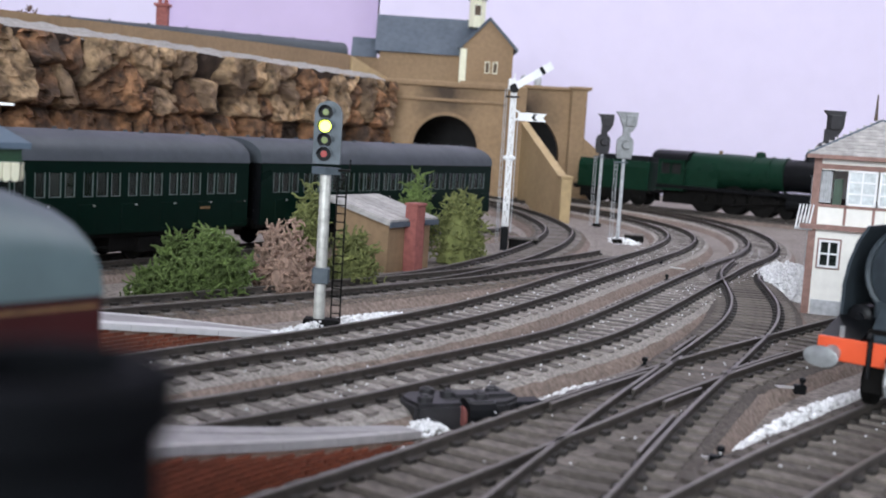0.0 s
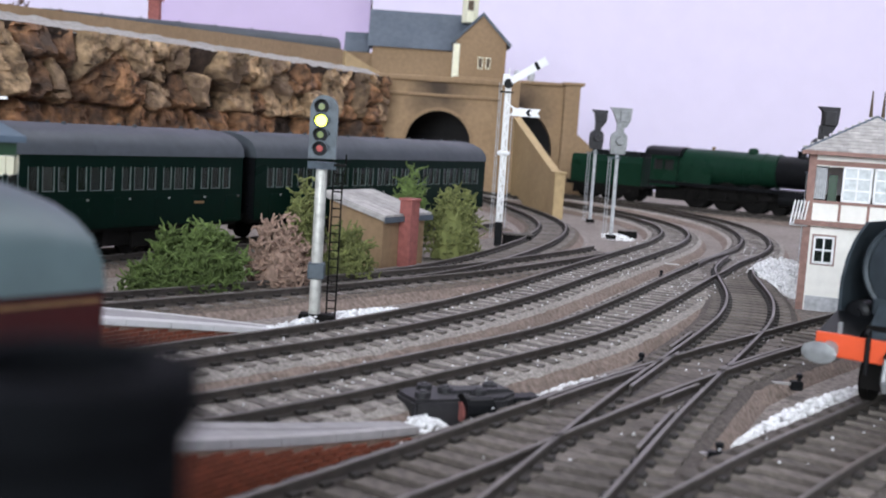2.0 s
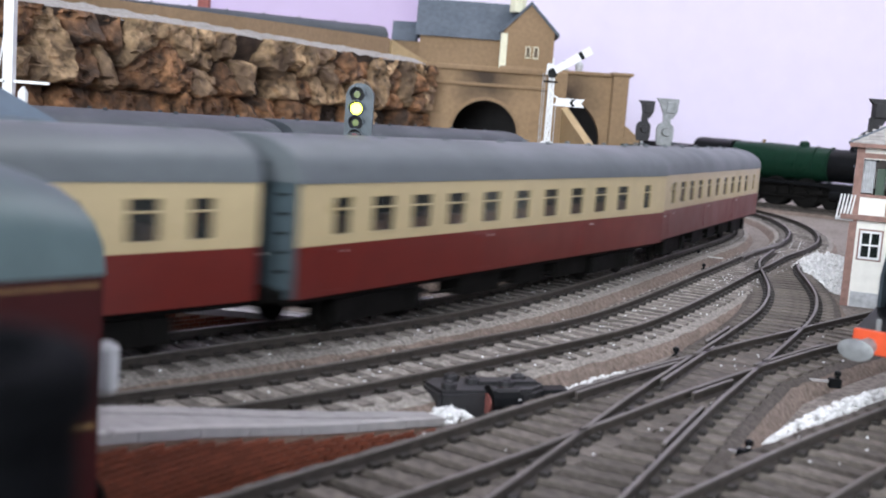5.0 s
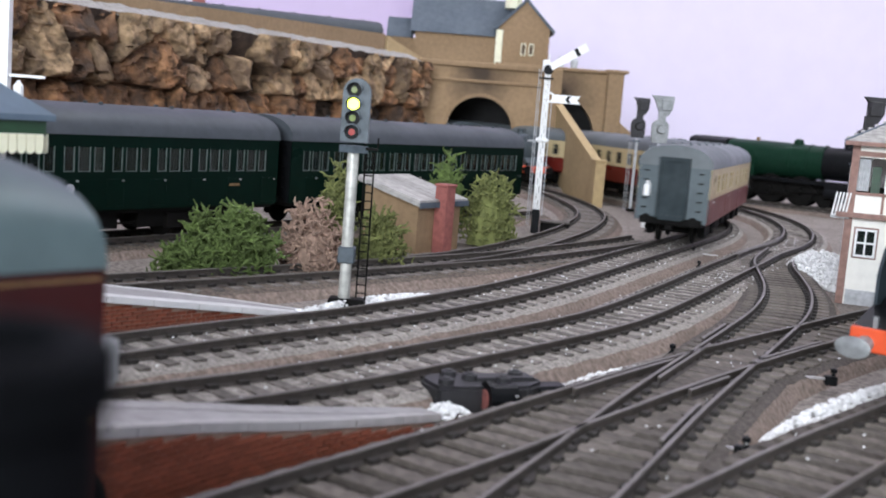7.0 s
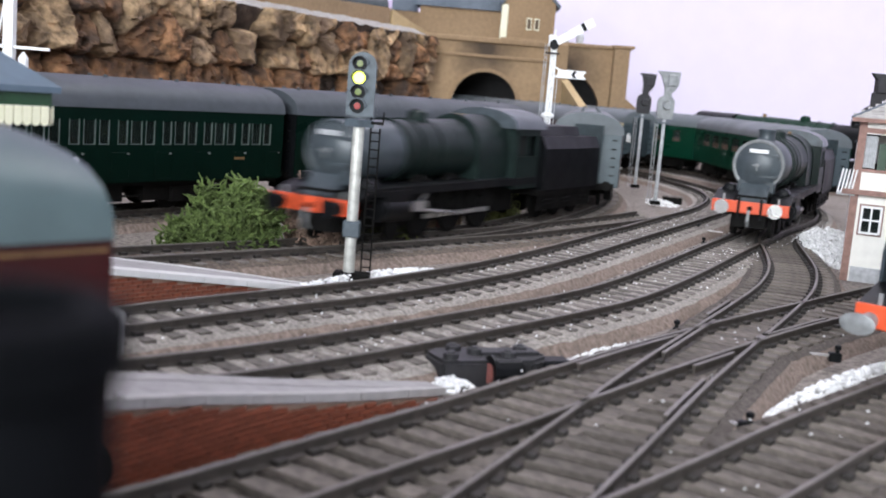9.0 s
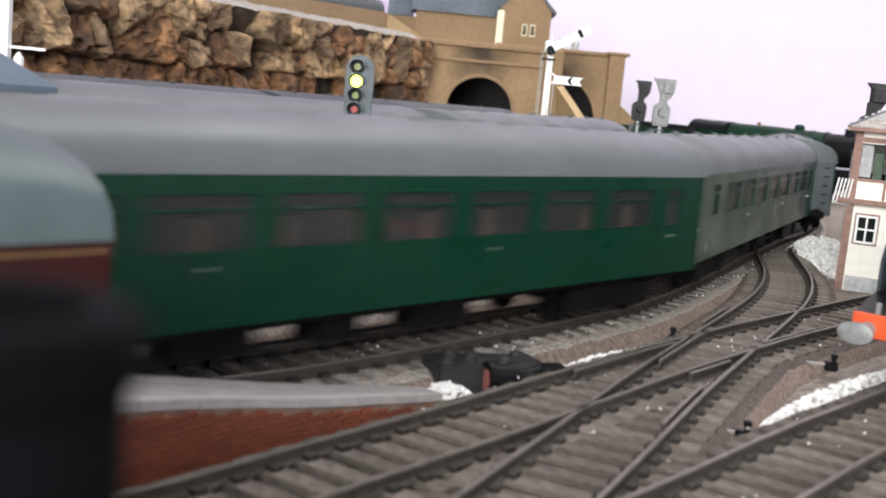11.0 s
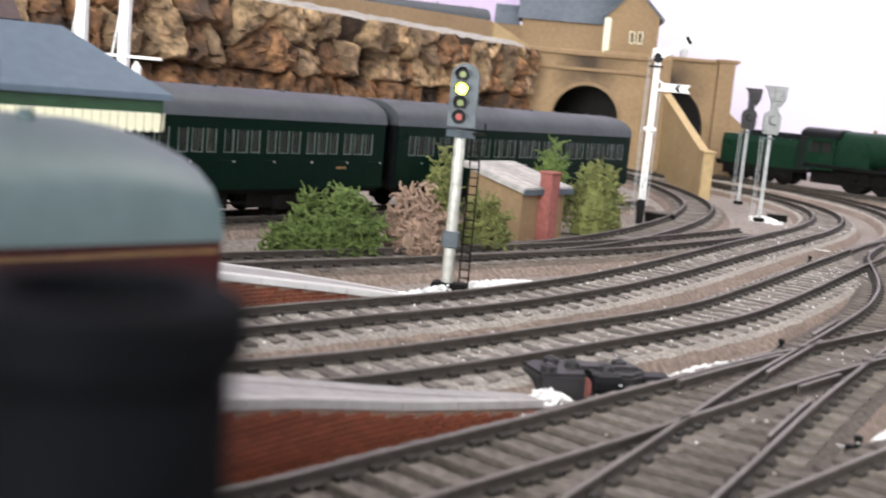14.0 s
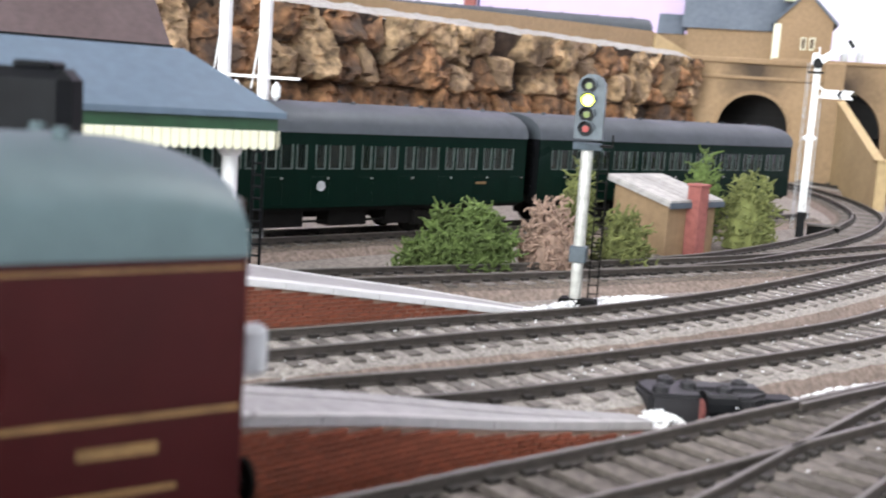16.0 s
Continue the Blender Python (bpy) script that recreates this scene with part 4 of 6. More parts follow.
    if lining:
        bm = B()
        for y in (-17.1, 17.0):
            for q in ((xf - 226, xf - 162, 16.4, 16.7), (xf - 226, xf - 162, 31.6, 31.9)):
                box(bm, q[0], q[1], y, y + 0.1, q[2], q[3])
        part("tender_lining", bm, M_CRIMSON, td, "thin red lining")
        bm = B()
        for y in (-17.15, 17.0):
            cyl(bm, (xf - 194, y, 24.5), (xf - 194, y + 0.15, 24.5), 3.0, seg=14)
            box(bm, xf - 200, xf - 188, y, y + 0.15, 23.8, 25.2)
        part("tender_emblem", bm, M_GOLD, td, "plain gold emblem")
    return t


def on_line(line, s, half=90.0, way=1):
    """Pose of a vehicle whose middle is at s, its bogies at half on either side."""
    a, b = line.at(s - half), line.at(s + half)
    c = (a + b) / 2
    return mmpose(c[0], c[1], 0, math.degrees(math.atan2(b[1] - a[1], b[0] - a[0])) + (0 if way > 0 else 180))


# ---- rock face, tunnel mouths and the upper level ----
ROCK = Line([(-30, 1040), (-80, 935), (-145, 800), (-195, 705), (-245, 610), (-330, 440), (-430, 240)])


def rock_face():
    """A cliff of broken blocks: each block is one cell of a cracked surface, with tilted facets and worn edges."""
    face = tagged(empty("rock_face"), "rugged brown and grey bark rock face behind the coaches", "rock face", kind="structure")
    rnd = random.Random(19)
    cells = []

    def course(z0, z1, w0, w1, split):
        at = -10.0
        while at < ROCK.length + 20:
            w = rnd.uniform(w0, w1)
            n = 1 + (rnd.random() < split) + (rnd.random() < split * 0.5)
            for q in range(n):
                z = z0 + (z1 - z0) * (q + 0.5 + rnd.uniform(-0.22, 0.22)) / n
                cells.append([at + w * (0.5 + rnd.uniform(-0.25, 0.25)), z])
            at += w

    course(-8, 58, 15, 42, 0.75)
    low = len(cells)
    course(60, 104, 12, 36, 0.55)
    cells_n = len(cells)
    seeds = np.array(cells)
    r = np.random.RandomState(5)
    depth = r.uniform(-4, 5, cells_n)
    depth[low:] += 3.0
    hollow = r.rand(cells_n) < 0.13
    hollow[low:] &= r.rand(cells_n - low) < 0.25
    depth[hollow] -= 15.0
    tilt_s, tilt_z = r.uniform(-0.30, 0.30, cells_n), r.uniform(-0.35, 0.12, cells_n)
    # small facets inside the blocks
    fn = 1500
    fac = np.stack([r.uniform(-20, ROCK.length + 20, fn), r.uniform(-15, 110, fn)], 1)
    f_off, f_s, f_z = r.uniform(-1.6, 1.6, fn), r.uniform(-0.4, 0.4, fn), r.uniform(-0.4, 0.4, fn)
    n, m = int(ROCK.length / 1.25), 92
    pts, owner = {}, {}
    for i in range(n + 1):
        s = ROCK.length * i / n
        for j in range(m + 1):
            z = -9 + 111.0 * j / m
            ws = s + 5 * noise.noise((s * 0.05, z * 0.05, 3)) + 1.6 * noise.noise((s * 0.22, z * 0.22, 8))
            wz = z + 4 * noise.noise((s * 0.05, z * 0.05, 13)) + 1.4 * noise.noise((s * 0.2, z * 0.25, 18))
            split_z = 59 + 2.5 * noise.noise((s * 0.04, 1, 1))
            a, b = (0, low) if wz < split_z else (low, cells_n)
            d = np.hypot(seeds[a:b, 0] - ws, (seeds[a:b, 1] - wz) * 0.9)
            k2 = np.argpartition(d, 1)[:2]
            k2 = k2[np.argsort(d[k2])]
            c = a + int(k2[0])
            edge = min(float(d[k2[1]] - d[k2[0]]) * 0.5, abs(wz - split_z))
            f = int(np.argmin(np.hypot((fac[:, 0] - ws), (fac[:, 1] - wz) * 1.35)))
            out = depth[c] + tilt_s[c] * (ws - seeds[c, 0]) + tilt_z[c] * (wz - seeds[c, 1])
            out += f_off[f] + f_s[f] * (ws - fac[f, 0]) + f_z[f] * (wz - fac[f, 1])
            out += 0.5 * noise.noise((s * 0.5, z * 0.9, 5)) + 0.3 * noise.noise((s * 1.1, z * 1.7, 6))
            deep = 7 + 7 * noise.noise((c * 1.7, 0.5, 0.5))
            out -= deep * max(0.0, 1 - edge / 2.6) ** 1.3
            pts[i, j] = (*ROCK.side(s, 2 + out), z)
            owner[i, j] = c
    faces = {}
    for i in range(n):
        for j in range(m):
            faces.setdefault(owner[i, j], []).append((i, j))
    for c, quads in sorted(faces.items()):
        bm = B()
        vs = {}

        def corner(k):
            if k not in vs:
                vs[k] = bm.verts.new(pts[k])
            return vs[k]

        for i, j in quads:
            bm.faces.new((corner((i, j)), corner((i, j + 1)), corner((i + 1, j + 1)), corner((i + 1, j))))
        pale = c >= low and rnd.random() < 0.5 or rnd.random() < 0.12
        # set back blocks get the dark colour as painted cleft shade
        part("rock", bm, M_ROCK_SHADE if hollow[c] else M_ROCK_PALE if pale else M_ROCK, face)
    # roadway on the top edge, rising to the left
    bm = B()
    # the overhanging front is coloured dark as shade below the path edge
    sweep(bm, ROCK, [(3, 101.5), (-16, 108), (-16, 84), (-6, 84)], 6, ROCK.length, 3, mis=[0, 0, 0, 1])
    for v in bm.verts:
        if v.co.z > 90:
            v.co += Vector((0.6 * noise.noise(v.co * 0.2), 0.6 * noise.noise(v.co * 0.23), 1.6 * noise.noise(v.co * 0.07) + 0.7 * noise.noise(v.co * 0.3)))
    tagged(part("cliff_top", bm, [M_ROADTOP, M_ROCK_SHADE]), "grey gritty path along the top of the rock face", "path", kind="structure")


def arch_wall(bm, x0, x1, y0, y1, z0, z1, cx, r, zs, n=18):
    """A wall from x0 to x1 with an arched opening through it."""
    box(bm, x0, cx - r, y0, y1, z0, z1)
    box(bm, cx + r, x1, y0, y1, z0, z1)
    pts = [(cx - r * math.cos(math.pi * i / n), zs + r * math.sin(math.pi * i / n)) for i in range(n + 1)]
    for (xa, za), (xb, zb) in zip(pts, pts[1:]):
        vs = [bm.verts.new((x, y, z)) for y in (y0, y1) for x, z in ((xa, za), (xb, zb), (xb, z1), (xa, z1))]
        for q in ((0, 1, 2, 3), (7, 6, 5, 4), (0, 4, 5, 1), (2, 6, 7, 3)):
            bm.faces.new([vs[i] for i in q])
    bmesh.ops.recalc_face_normals(bm, faces=bm.faces)


def soot_mat(x=0.024, z=0.094, reach=0.04):
    """Tan stone with a soot stain that spreads above the arch crown."""
    m = mat("sooted_tan_stone", (0.33, 0.222, 0.125), 0.9, grain=260, var=0.12, stain=14, stain_amt=0.25, bump=0.3)
    n, l = m.node_tree.nodes, m.node_tree.links
    tc = n.new("ShaderNodeTexCoord")
    mp = n.new("ShaderNodeMapping")
    mp.inputs["Location"].default_value = (-x, 0, -z)
    mp.inputs["Scale"].default_value = (1, 0, 1)
    mp.vector_type = "POINT"
    l.new(tc.outputs["Object"], mp.inputs["Vector"])
    ln = n.new("ShaderNodeVectorMath")
    ln.operation = "LENGTH"
    ns = n.new("ShaderNodeTexNoise")
    ns.inputs["Scale"].default_value = 55
    l.new(tc.outputs["Object"], ns.inputs["Vector"])
    l.new(mp.outputs[0], ln.inputs[0])
    ad = n.new("ShaderNodeMath")
    ad.operation = "MULTIPLY_ADD"
    ad.inputs[1].default_value, ad.inputs[2].default_value = 0.03, -0.015
    l.new(ns.outputs[0], ad.inputs[0])
    sm = n.new("ShaderNodeMath")
    l.new(ln.outputs["Value"], sm.inputs[0])
    l.new(ad.outputs[0], sm.inputs[1])
    mr = n.new("ShaderNodeMapRange")
    mr.inputs[1].default_value, mr.inputs[2].default_value, mr.inputs[3].default_value, mr.inputs[4].default_value = 0.004, reach, 0.92, 0.0
    l.new(sm.outputs[0], mr.inputs[0])
    b = n["Principled BSDF"]
    src = b.inputs["Base Color"].links[0].from_socket
    mx = n.new("ShaderNodeMix")
    mx.data_type = "RGBA"
    mx.inputs[7].default_value = (0.045, 0.032, 0.024, 1)
    l.new(mr.outputs[0], mx.inputs[0])
    l.new(src, mx.inputs[6])
    l.new(mx.outputs[2], b.inputs["Base Color"])
    return m


def tunnels():
    p = tagged(empty("tunnel_portal"), "tan stone tunnel mouth with a soot stained arch", "tunnel portal", kind="structure")
    bm = B()
    arch_wall(bm, -60, 96, 1060, 1072, -9, 101, 25, 31, 43)
    part("portal_wall", bm, soot_mat(), p, "tan stone wall blackened above the arch")
    bm = B()
    n = 20
    ri, ro = 31.0, 34.5
    for i in range(n):
        a, b = math.pi * i / n, math.pi * (i + 1) / n - 0.012
        pts = [(25 - r * math.cos(t), 43 + r * math.sin(t)) for r, t in ((ri, a), (ro, a), (ro, b), (ri, b))]
        yprism(bm, pts, 1058.5, 1066)
    part("arch_ring", bm, M_TAN, p, "ring of pale arch stones")
    bm = box(B(), -60, 98, 1057, 1061, 87, 90, bev=0.6)
    part("string_course", bm, M_TAN, p)
    bm = box(B(), -60, 99, 1056, 1066, 101, 106, bev=0.8)
    part("parapet_coping", bm, M_TAN, p)
    bm = box(B(), 82, 100, 1055, 1064, -9, 105, bev=0.6)
    part("pilaster", bm, M_TAN, p)
    # tunnel lining, painted near black to stand for the unlit depth
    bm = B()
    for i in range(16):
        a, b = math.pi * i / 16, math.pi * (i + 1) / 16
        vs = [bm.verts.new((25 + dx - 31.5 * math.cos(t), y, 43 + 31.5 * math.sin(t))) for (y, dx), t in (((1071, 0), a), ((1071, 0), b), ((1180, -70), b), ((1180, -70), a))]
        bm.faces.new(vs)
    part("tunnel_lining", bm, M_UNLIT, p, "lining painted near black as tunnel shade")
    # second mouth, set back
    q = tagged(empty("tunnel_portal"), "tan stone tunnel mouth behind the sloping wing wall", "tunnel portal", kind="structure")
    bm = B()
    arch_wall(bm, 40, 152, 1131, 1143, -9, 109, 98, 46, 40)
    part("portal_wall", bm, soot_mat(0.100, 0.086, 0.05), q, "tan stone wall blackened with soot above the opening")
    bm = box(B(), 152, 168, 1122, 1143, -9, 109, bev=0.8)
    box(bm, 150, 172, 1120, 1145, 109, 112, bev=0.5)
    zp = [(168, 60), (186, 46), (188, 20), (180, 16), (180, 4), (168, -9)]
    yprism(bm, zp, 1122, 1140)
    part("pier", bm, M_TAN, q, "pale stone pier with a broken edge")
    part("parapet_coping", box(B(), 38, 170, 1127, 1140, 107.5, 111, bev=0.6), M_TAN, q)
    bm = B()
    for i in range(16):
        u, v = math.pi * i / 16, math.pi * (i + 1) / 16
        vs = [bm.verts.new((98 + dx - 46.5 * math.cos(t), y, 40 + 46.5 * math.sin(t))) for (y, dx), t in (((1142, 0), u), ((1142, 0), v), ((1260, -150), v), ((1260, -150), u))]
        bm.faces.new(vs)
    # near black sheets added to keep the second mouth dark inside
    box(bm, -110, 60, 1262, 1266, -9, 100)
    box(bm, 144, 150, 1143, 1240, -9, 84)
    part("tunnel_lining", bm, M_UNLIT, q, "lining painted near black as tunnel shade")
    # wing wall, falling towards the front
    w = tagged(empty("wing_wall"), "sloping tan stone wing wall beside the curved track", "retaining wall", kind="structure")
    d = (Vector((116.5, 858)) - Vector((99, 1062)))
    L = d.length
    ang = math.degrees(math.atan2(d.y, d.x))
    bm = yprism(B(), [(0, -9), (L, -9), (L, 26), (L - 14, 26.5), (0, 71)], -2.5, 2.5)
    part("wall_face", bm, M_TAN_LIGHT, w, "smooth tan wall face", loc=mmpose(99, 1062, 0, ang))
    bm = yprism(B(), [(0, 71), (L - 14, 26.5), (L - 14, 29.3), (0, 73.8)], -3.6, 3.6)
    part("coping", bm, M_TAN_LIGHT, w, "sloping coping stones", loc=mmpose(99, 1062, 0, ang))
    bm = box(B(), L - 14, L + 2, -4.2, 4.2, -9, 28, bev=0.6)
    box(bm, L - 15, L + 3, -5, 5, 28, 30, bev=0.5)
    part("end_post", bm, M_TAN_LIGHT, w, loc=mmpose(99, 1062, 0, ang))


def upper_level():
    # deck over the tunnels, open towards the room only at the mouths
    bm = B()
    zprism(bm, [(-52, 1066), (94, 1068), (94, 1137), (160, 1142), (165, 1200), (190, 1450), (-1700, 1450), (-1700, 420), (-480, 240), (-345, 440), (-262, 610), (-212, 705), (-160, 805), (-96, 940)], 80, 86)
    tagged(part("upper_deck", bm, M_ROADTOP), "grey upper level deck above the tunnels", "deck", kind="structure")
    # tan parapet, level with the rocks in front
    a = Line([(-44, 1052), (-96, 945), (-162, 808), (-212, 714), (-262, 618), (-347, 448), (-447, 248)])
    w = tagged(empty("parapet_wall"), "plain tan parapet wall along the upper road", "wall", kind="structure")
    bm = B()
    n = 30
    rings = []
    for i in range(n + 1):
        s = 55 + (a.length - 55) * i / n
        zt = 122 - min(14, max(0, s - 55) * 0.024)
        rings.append([bm.verts.new((*a.side(s, o), z)) for o, z in ((2, 84), (2, zt), (-2, zt), (-2, 84))])
    for u, v in zip(rings, rings[1:]):
        for k in range(4):
            bm.faces.new((u[k], v[k], v[(k + 1) % 4], u[(k + 1) % 4]))
    bm.faces.new(rings[0]), bm.faces.new(rings[-1][::-1])
    bmesh.ops.recalc_face_normals(bm, faces=bm.faces)
    part("wall_face", bm, M_TAN, w)
    L = 66
    bm = yprism(B(), [(0, 84), (L, 84), (L, 106), (0, 121)], -2, 2)
    part("wall_face", bm, M_TAN_LIGHT, w, "pale tan wall beside the house", loc=mmpose(-66, 1006, 0, 62))
    # coach on the upper line, half hidden by the parapet
    up = coach("upper_coach", "dark grey roofed coach standing on the upper line", 262, M_GREEN, None, M_ROOF, M_GREEN, group="upper level coaches", compartments=True)
    up.matrix_basis = mmpose(-199, 1010, 86, 24)
    tagged(part("upper_trackbed", box(B(), -150, 146, -16, 16, -7.5, 0), M_BALLAST_MID, loc=mmpose(-199, 1010, 86, 24)), "raised trackbed of the upper line", "trackbed", kind="structure")
    for i, (x, y, rx, h) in enumerate(((-276, 770, 18, 47), (-254, 790, 17, 44), (-232, 806, 13, 40), (-296, 740, 20, 50))):
        bush("brown heather bush on the upper level", x, y, 85, rx, rx * 0.8, h - 8, M_LEAF_BROWN, 20 + i, 260, 0.7)


def house():
    h = tagged(empty("station_house", mmpose(0, 0, 0)), "tan stone house with slate roof and pale turret chimney", "house")
    x0, x1, y0, y1 = -46, 92, 1150, 1205
    zb, ze, zr = 85, 139, 177
    bm = box(B(), x0, 40, y0 + 8, y1, zb, ze)
    part("wall", bm, M_TAN, h, "tan stone front wall")
    # gabled cross wing at the right
    bm = yprism(B(), [(40, zb), (x1, zb), (x1, 148), (66, zr), (40, 148)], y0, y1)
    part("wall", bm, M_TAN, h, "tan gable wall")
    bm = xprism(B(), [(y0 + 3, ze - 1.5), (y0 + 8, ze - 1.5), (y0 + 30, zr - 3), (y1 + 4, ze + 2), (y1 + 4, ze - 1.5), (y0 + 30, zr)], x0 - 5, 60)
    part("roof", bm, M_SLATE, h, "blue grey slate roof")
    bm = yprism(B(), [(36, 144), (66, zr - 2), (96, 144), (97, 147), (66, zr + 1.5), (35, 147)], y0 - 3, y1 + 3)
    part("roof", bm, M_SLATE, h, "slate roof of the gabled wing")
    bm = xprism(B(), [(y0 + 14, 131), (y0 + 30, 152), (y0 + 46, 131)], x0 - 30, x0 - 4)
    part("roof", bm, M_SLATE, h, "lower slate roof of the annexe")
    bm = box(B(), x0 - 28, x0, y0 + 16, y0 + 46, zb, 131)
    part("wall", bm, M_TAN, h)
    bm = zprism(B(), [(53 + 9 * math.cos(k * math.tau / 8 + 0.39), y0 + 14 + 9 * math.sin(k * math.tau / 8 + 0.39)) for k in range(8)], 168, 196)
    tw = part("turret", bm, M_VALANCE, h, "pale cream eight sided turret")
    bm = cyl(B(), (53, y0 + 14, 196), (53, y0 + 14, 205), 11, 0.6, 8)
    cyl(bm, (53, y0 + 14, 204), (53, y0 + 14, 209), 0.6, 0.3, 6)
    part("turret_roof", bm, M_SLATE, tw, "small pointed slate roof")
    bm = box(B(), 50, 56, y0 + 4.7, y0 + 5.2, 180, 190)
    part("louvre", bm, M_SOOT, tw)
    for cx, z0 in ((66, 121), (74, 121)):
        w = part("window", box(B(), cx - 2.6, cx + 2.6, y0 - 0.8, y0 + 1, z0, z0 + 12), M_VALANCE, h, "pale framed window")
        part("pane", box(B(), cx - 1.8, cx + 1.8, y0 - 1.0, y0 - 0.7, z0 + 1, z0 + 11), M_SOOT, w)
    part("buttress", box(B(), 37, 44, y0 - 1.5, y0 + 2, zb, 145, bev=0.5), M_VALANCE, h, "pale corner stones")
    part("finial", cyl(B(), (x0 - 4, y0 + 30, zr), (x0 - 4, y0 + 30, zr + 8), 0.8, 0.4, 8), M_SOOT, h)
    for x in (104, 118):
        bm = lathe(B(), (x, 1136, 111), (0, 0, 1), [(0, 3.5), (3, 3.5), (6, 4.2), (9, 3.2), (11, 0.5)], 12)
        tagged(part("stone_finial", bm, M_LGREY, smooth=True), "small grey finial on the tunnel parapet", "finial", "parapet finials")
    # red chimney behind the parapet
    c = tagged(empty("chimney_stack"), "red brick chimney stack behind the upper wall", "chimney")
    part("brick_shaft", box(B(), -196, -185, 852, 862, 62, 140, bev=0.6), M_BRICKRED, c)
    part("cap", box(B(), -198, -183, 850, 864, 140, 143, bev=0.6), M_BRICKRED, c)
    for x in (-193.5, -187.5):
        part("pot", cyl(B(), (x, 857, 143), (x, 857, 149), 2.2, 1.8, 10), M_BRICKRED, c)
    c.matrix_basis = mmpose(-70, 257, 24)


# ---- plants ----
def bush(label, x, y, z, rx, ry, h, m, seed, n=260, r0=0.6):
    """A clump of lichen: many curling, forked strands over an uneven mound."""
    rnd = random.Random(seed)
    bm = B()

    def strand(p, dirn, r, left):
        for _ in range(left):
            dirn = (dirn + Vector((rnd.uniform(-1, 1), rnd.uniform(-1, 1), rnd.uniform(-0.9, 0.9))) * 0.75).normalized()
            q = p + dirn * rnd.uniform(0.9, 1.7)
            cyl(bm, p, q, r, r * 0.85, 5, caps=False)
            p, r = q, r * 0.85
            if left > 2 and rnd.random() < 0.45:
                strand(p, (dirn + Vector((rnd.uniform(-1, 1), rnd.uniform(-1, 1), rnd.uniform(-0.6, 1)))).normalized(), r, left - 2)
        lathe(bm, p - dirn * 0.2, dirn, [(0, r * 0.9), (r * 0.9, r * 1.05), (r * 1.6, r * 0.4)], 5)

    for i in range(n):
        a = rnd.uniform(0, math.tau)
        el = math.asin(rnd.uniform(0.02, 1) ** 0.8)
        k = rnd.uniform(0.66, 0.95) * (1 + 0.32 * noise.noise((math.cos(a) * 2.4 + seed, math.sin(a) * 2.4, el * 2.6)))
        d = Vector((math.cos(a) * math.cos(el), math.sin(a) * math.cos(el), math.sin(el)))
        p = Vector((d.x * rx * k, d.y * ry * k, d.z * h * k))
        for _ in range(2):
            strand(p, (d * 0.5 + Vector((rnd.uniform(-1, 1), rnd.uniform(-1, 1), rnd.uniform(-0.7, 0.9)))).normalized(), r0 * rnd.uniform(0.8, 1.15), rnd.choice((2, 3, 4)))
    t = tagged(empty("bush", mmpose(x, y, z)), label, "bush", "lineside bushes")
    tagged(part("foliage", bm, m, t, smooth=True), kind="stuff")
    core = B()
    bmesh.ops.create_icosphere(core, subdivisions=3, radius=1.0)
    for v in core.verts:
        f = 0.72 + 0.2 * noise.noise(v.co * 2.5 + Vector((seed, 0, 0)))
        v.co = Vector((v.co.x * rx * f, v.co.y * ry * f, max(-0.02, v.co.z) * h * f))
    part("core", core, m, t)
    return t


def plants():
    bush("bright green lichen bush beside the track", -75, 382, -6, 18, 14, 25, M_LEAF, 1, 560)
    bush("bright green lichen bush beside the track", -86, 372, -7, 12, 10, 13, M_LEAF, 7, 190)
    bush("pinkish brown dried lichen bush", -48, 398, -6, 12, 11, 27, M_LEAF_PINK, 2, 260)
    bush("tall yellow green lichen bush", -42, 418, -6, 7, 7, 41, M_LEAF_YEL, 3, 170)
    bush("yellow green lichen bush beside the hut", -25, 428, -6, 10, 10, 24, M_LEAF_YEL, 4, 230)
    bush("light green lichen bush behind the hut", -1, 560, -6, 10, 9, 44, M_LEAF, 5, 200)
    bush("yellow green lichen bush beside the hut", 22, 545, -6, 14, 11, 38, M_LEAF_YEL, 6, 280)


# ---- lineside buildings ----
def hut():
    h = tagged(empty("platelayers_hut", mmpose(-12.5, 495, -9, 58)), "small brown hut with grey boarded roof and brick chimney", "hut")
    part("wall", xprism(B(), [(0, 0), (30, 0), (30, 32.6), (0, 25.2)], 0, 36), M_TAN, h, "plain brown wall")
    rf = part("roof", xprism(B(), [(-2, 24.9), (32, 33.3), (32, 33.8), (-2, 25.4)], -2.2, 38), M_BOXROOF, h, "sloping grey boarded roof")
    for i in range(6):
        xa = -2.6 + i * 6.9
        part("roof_board", xprism(B(), [(-2.5, 25.5), (32.5, 34.1), (32.5, 34.9), (-2.5, 26.3)], xa, xa + 6.5), M_BOXROOF, rf)
    part("barge_board", xprism(B(), [(-2.6, 23.6), (32.4, 32.2), (32.4, 34.2), (-2.6, 25.6)], -3.3, -2.7), M_BOXROOF, rf)
    part("eaves_board", box(B(), -3, 38.6, -3.2, -2.5, 22.9, 25.4), M_SLATE, rf, "dark eaves board")
    c = part("chimney", box(B(), 13, 20.5, -6.5, -0.1, 0, 32.5, bev=0.3), M_BRICKRED, h, "red brick chimney breast")
    part("chimney_cap", box(B(), 12.5, 21, -7, 0.4, 32.5, 33.8, bev=0.3), M_BRICKRED, c)


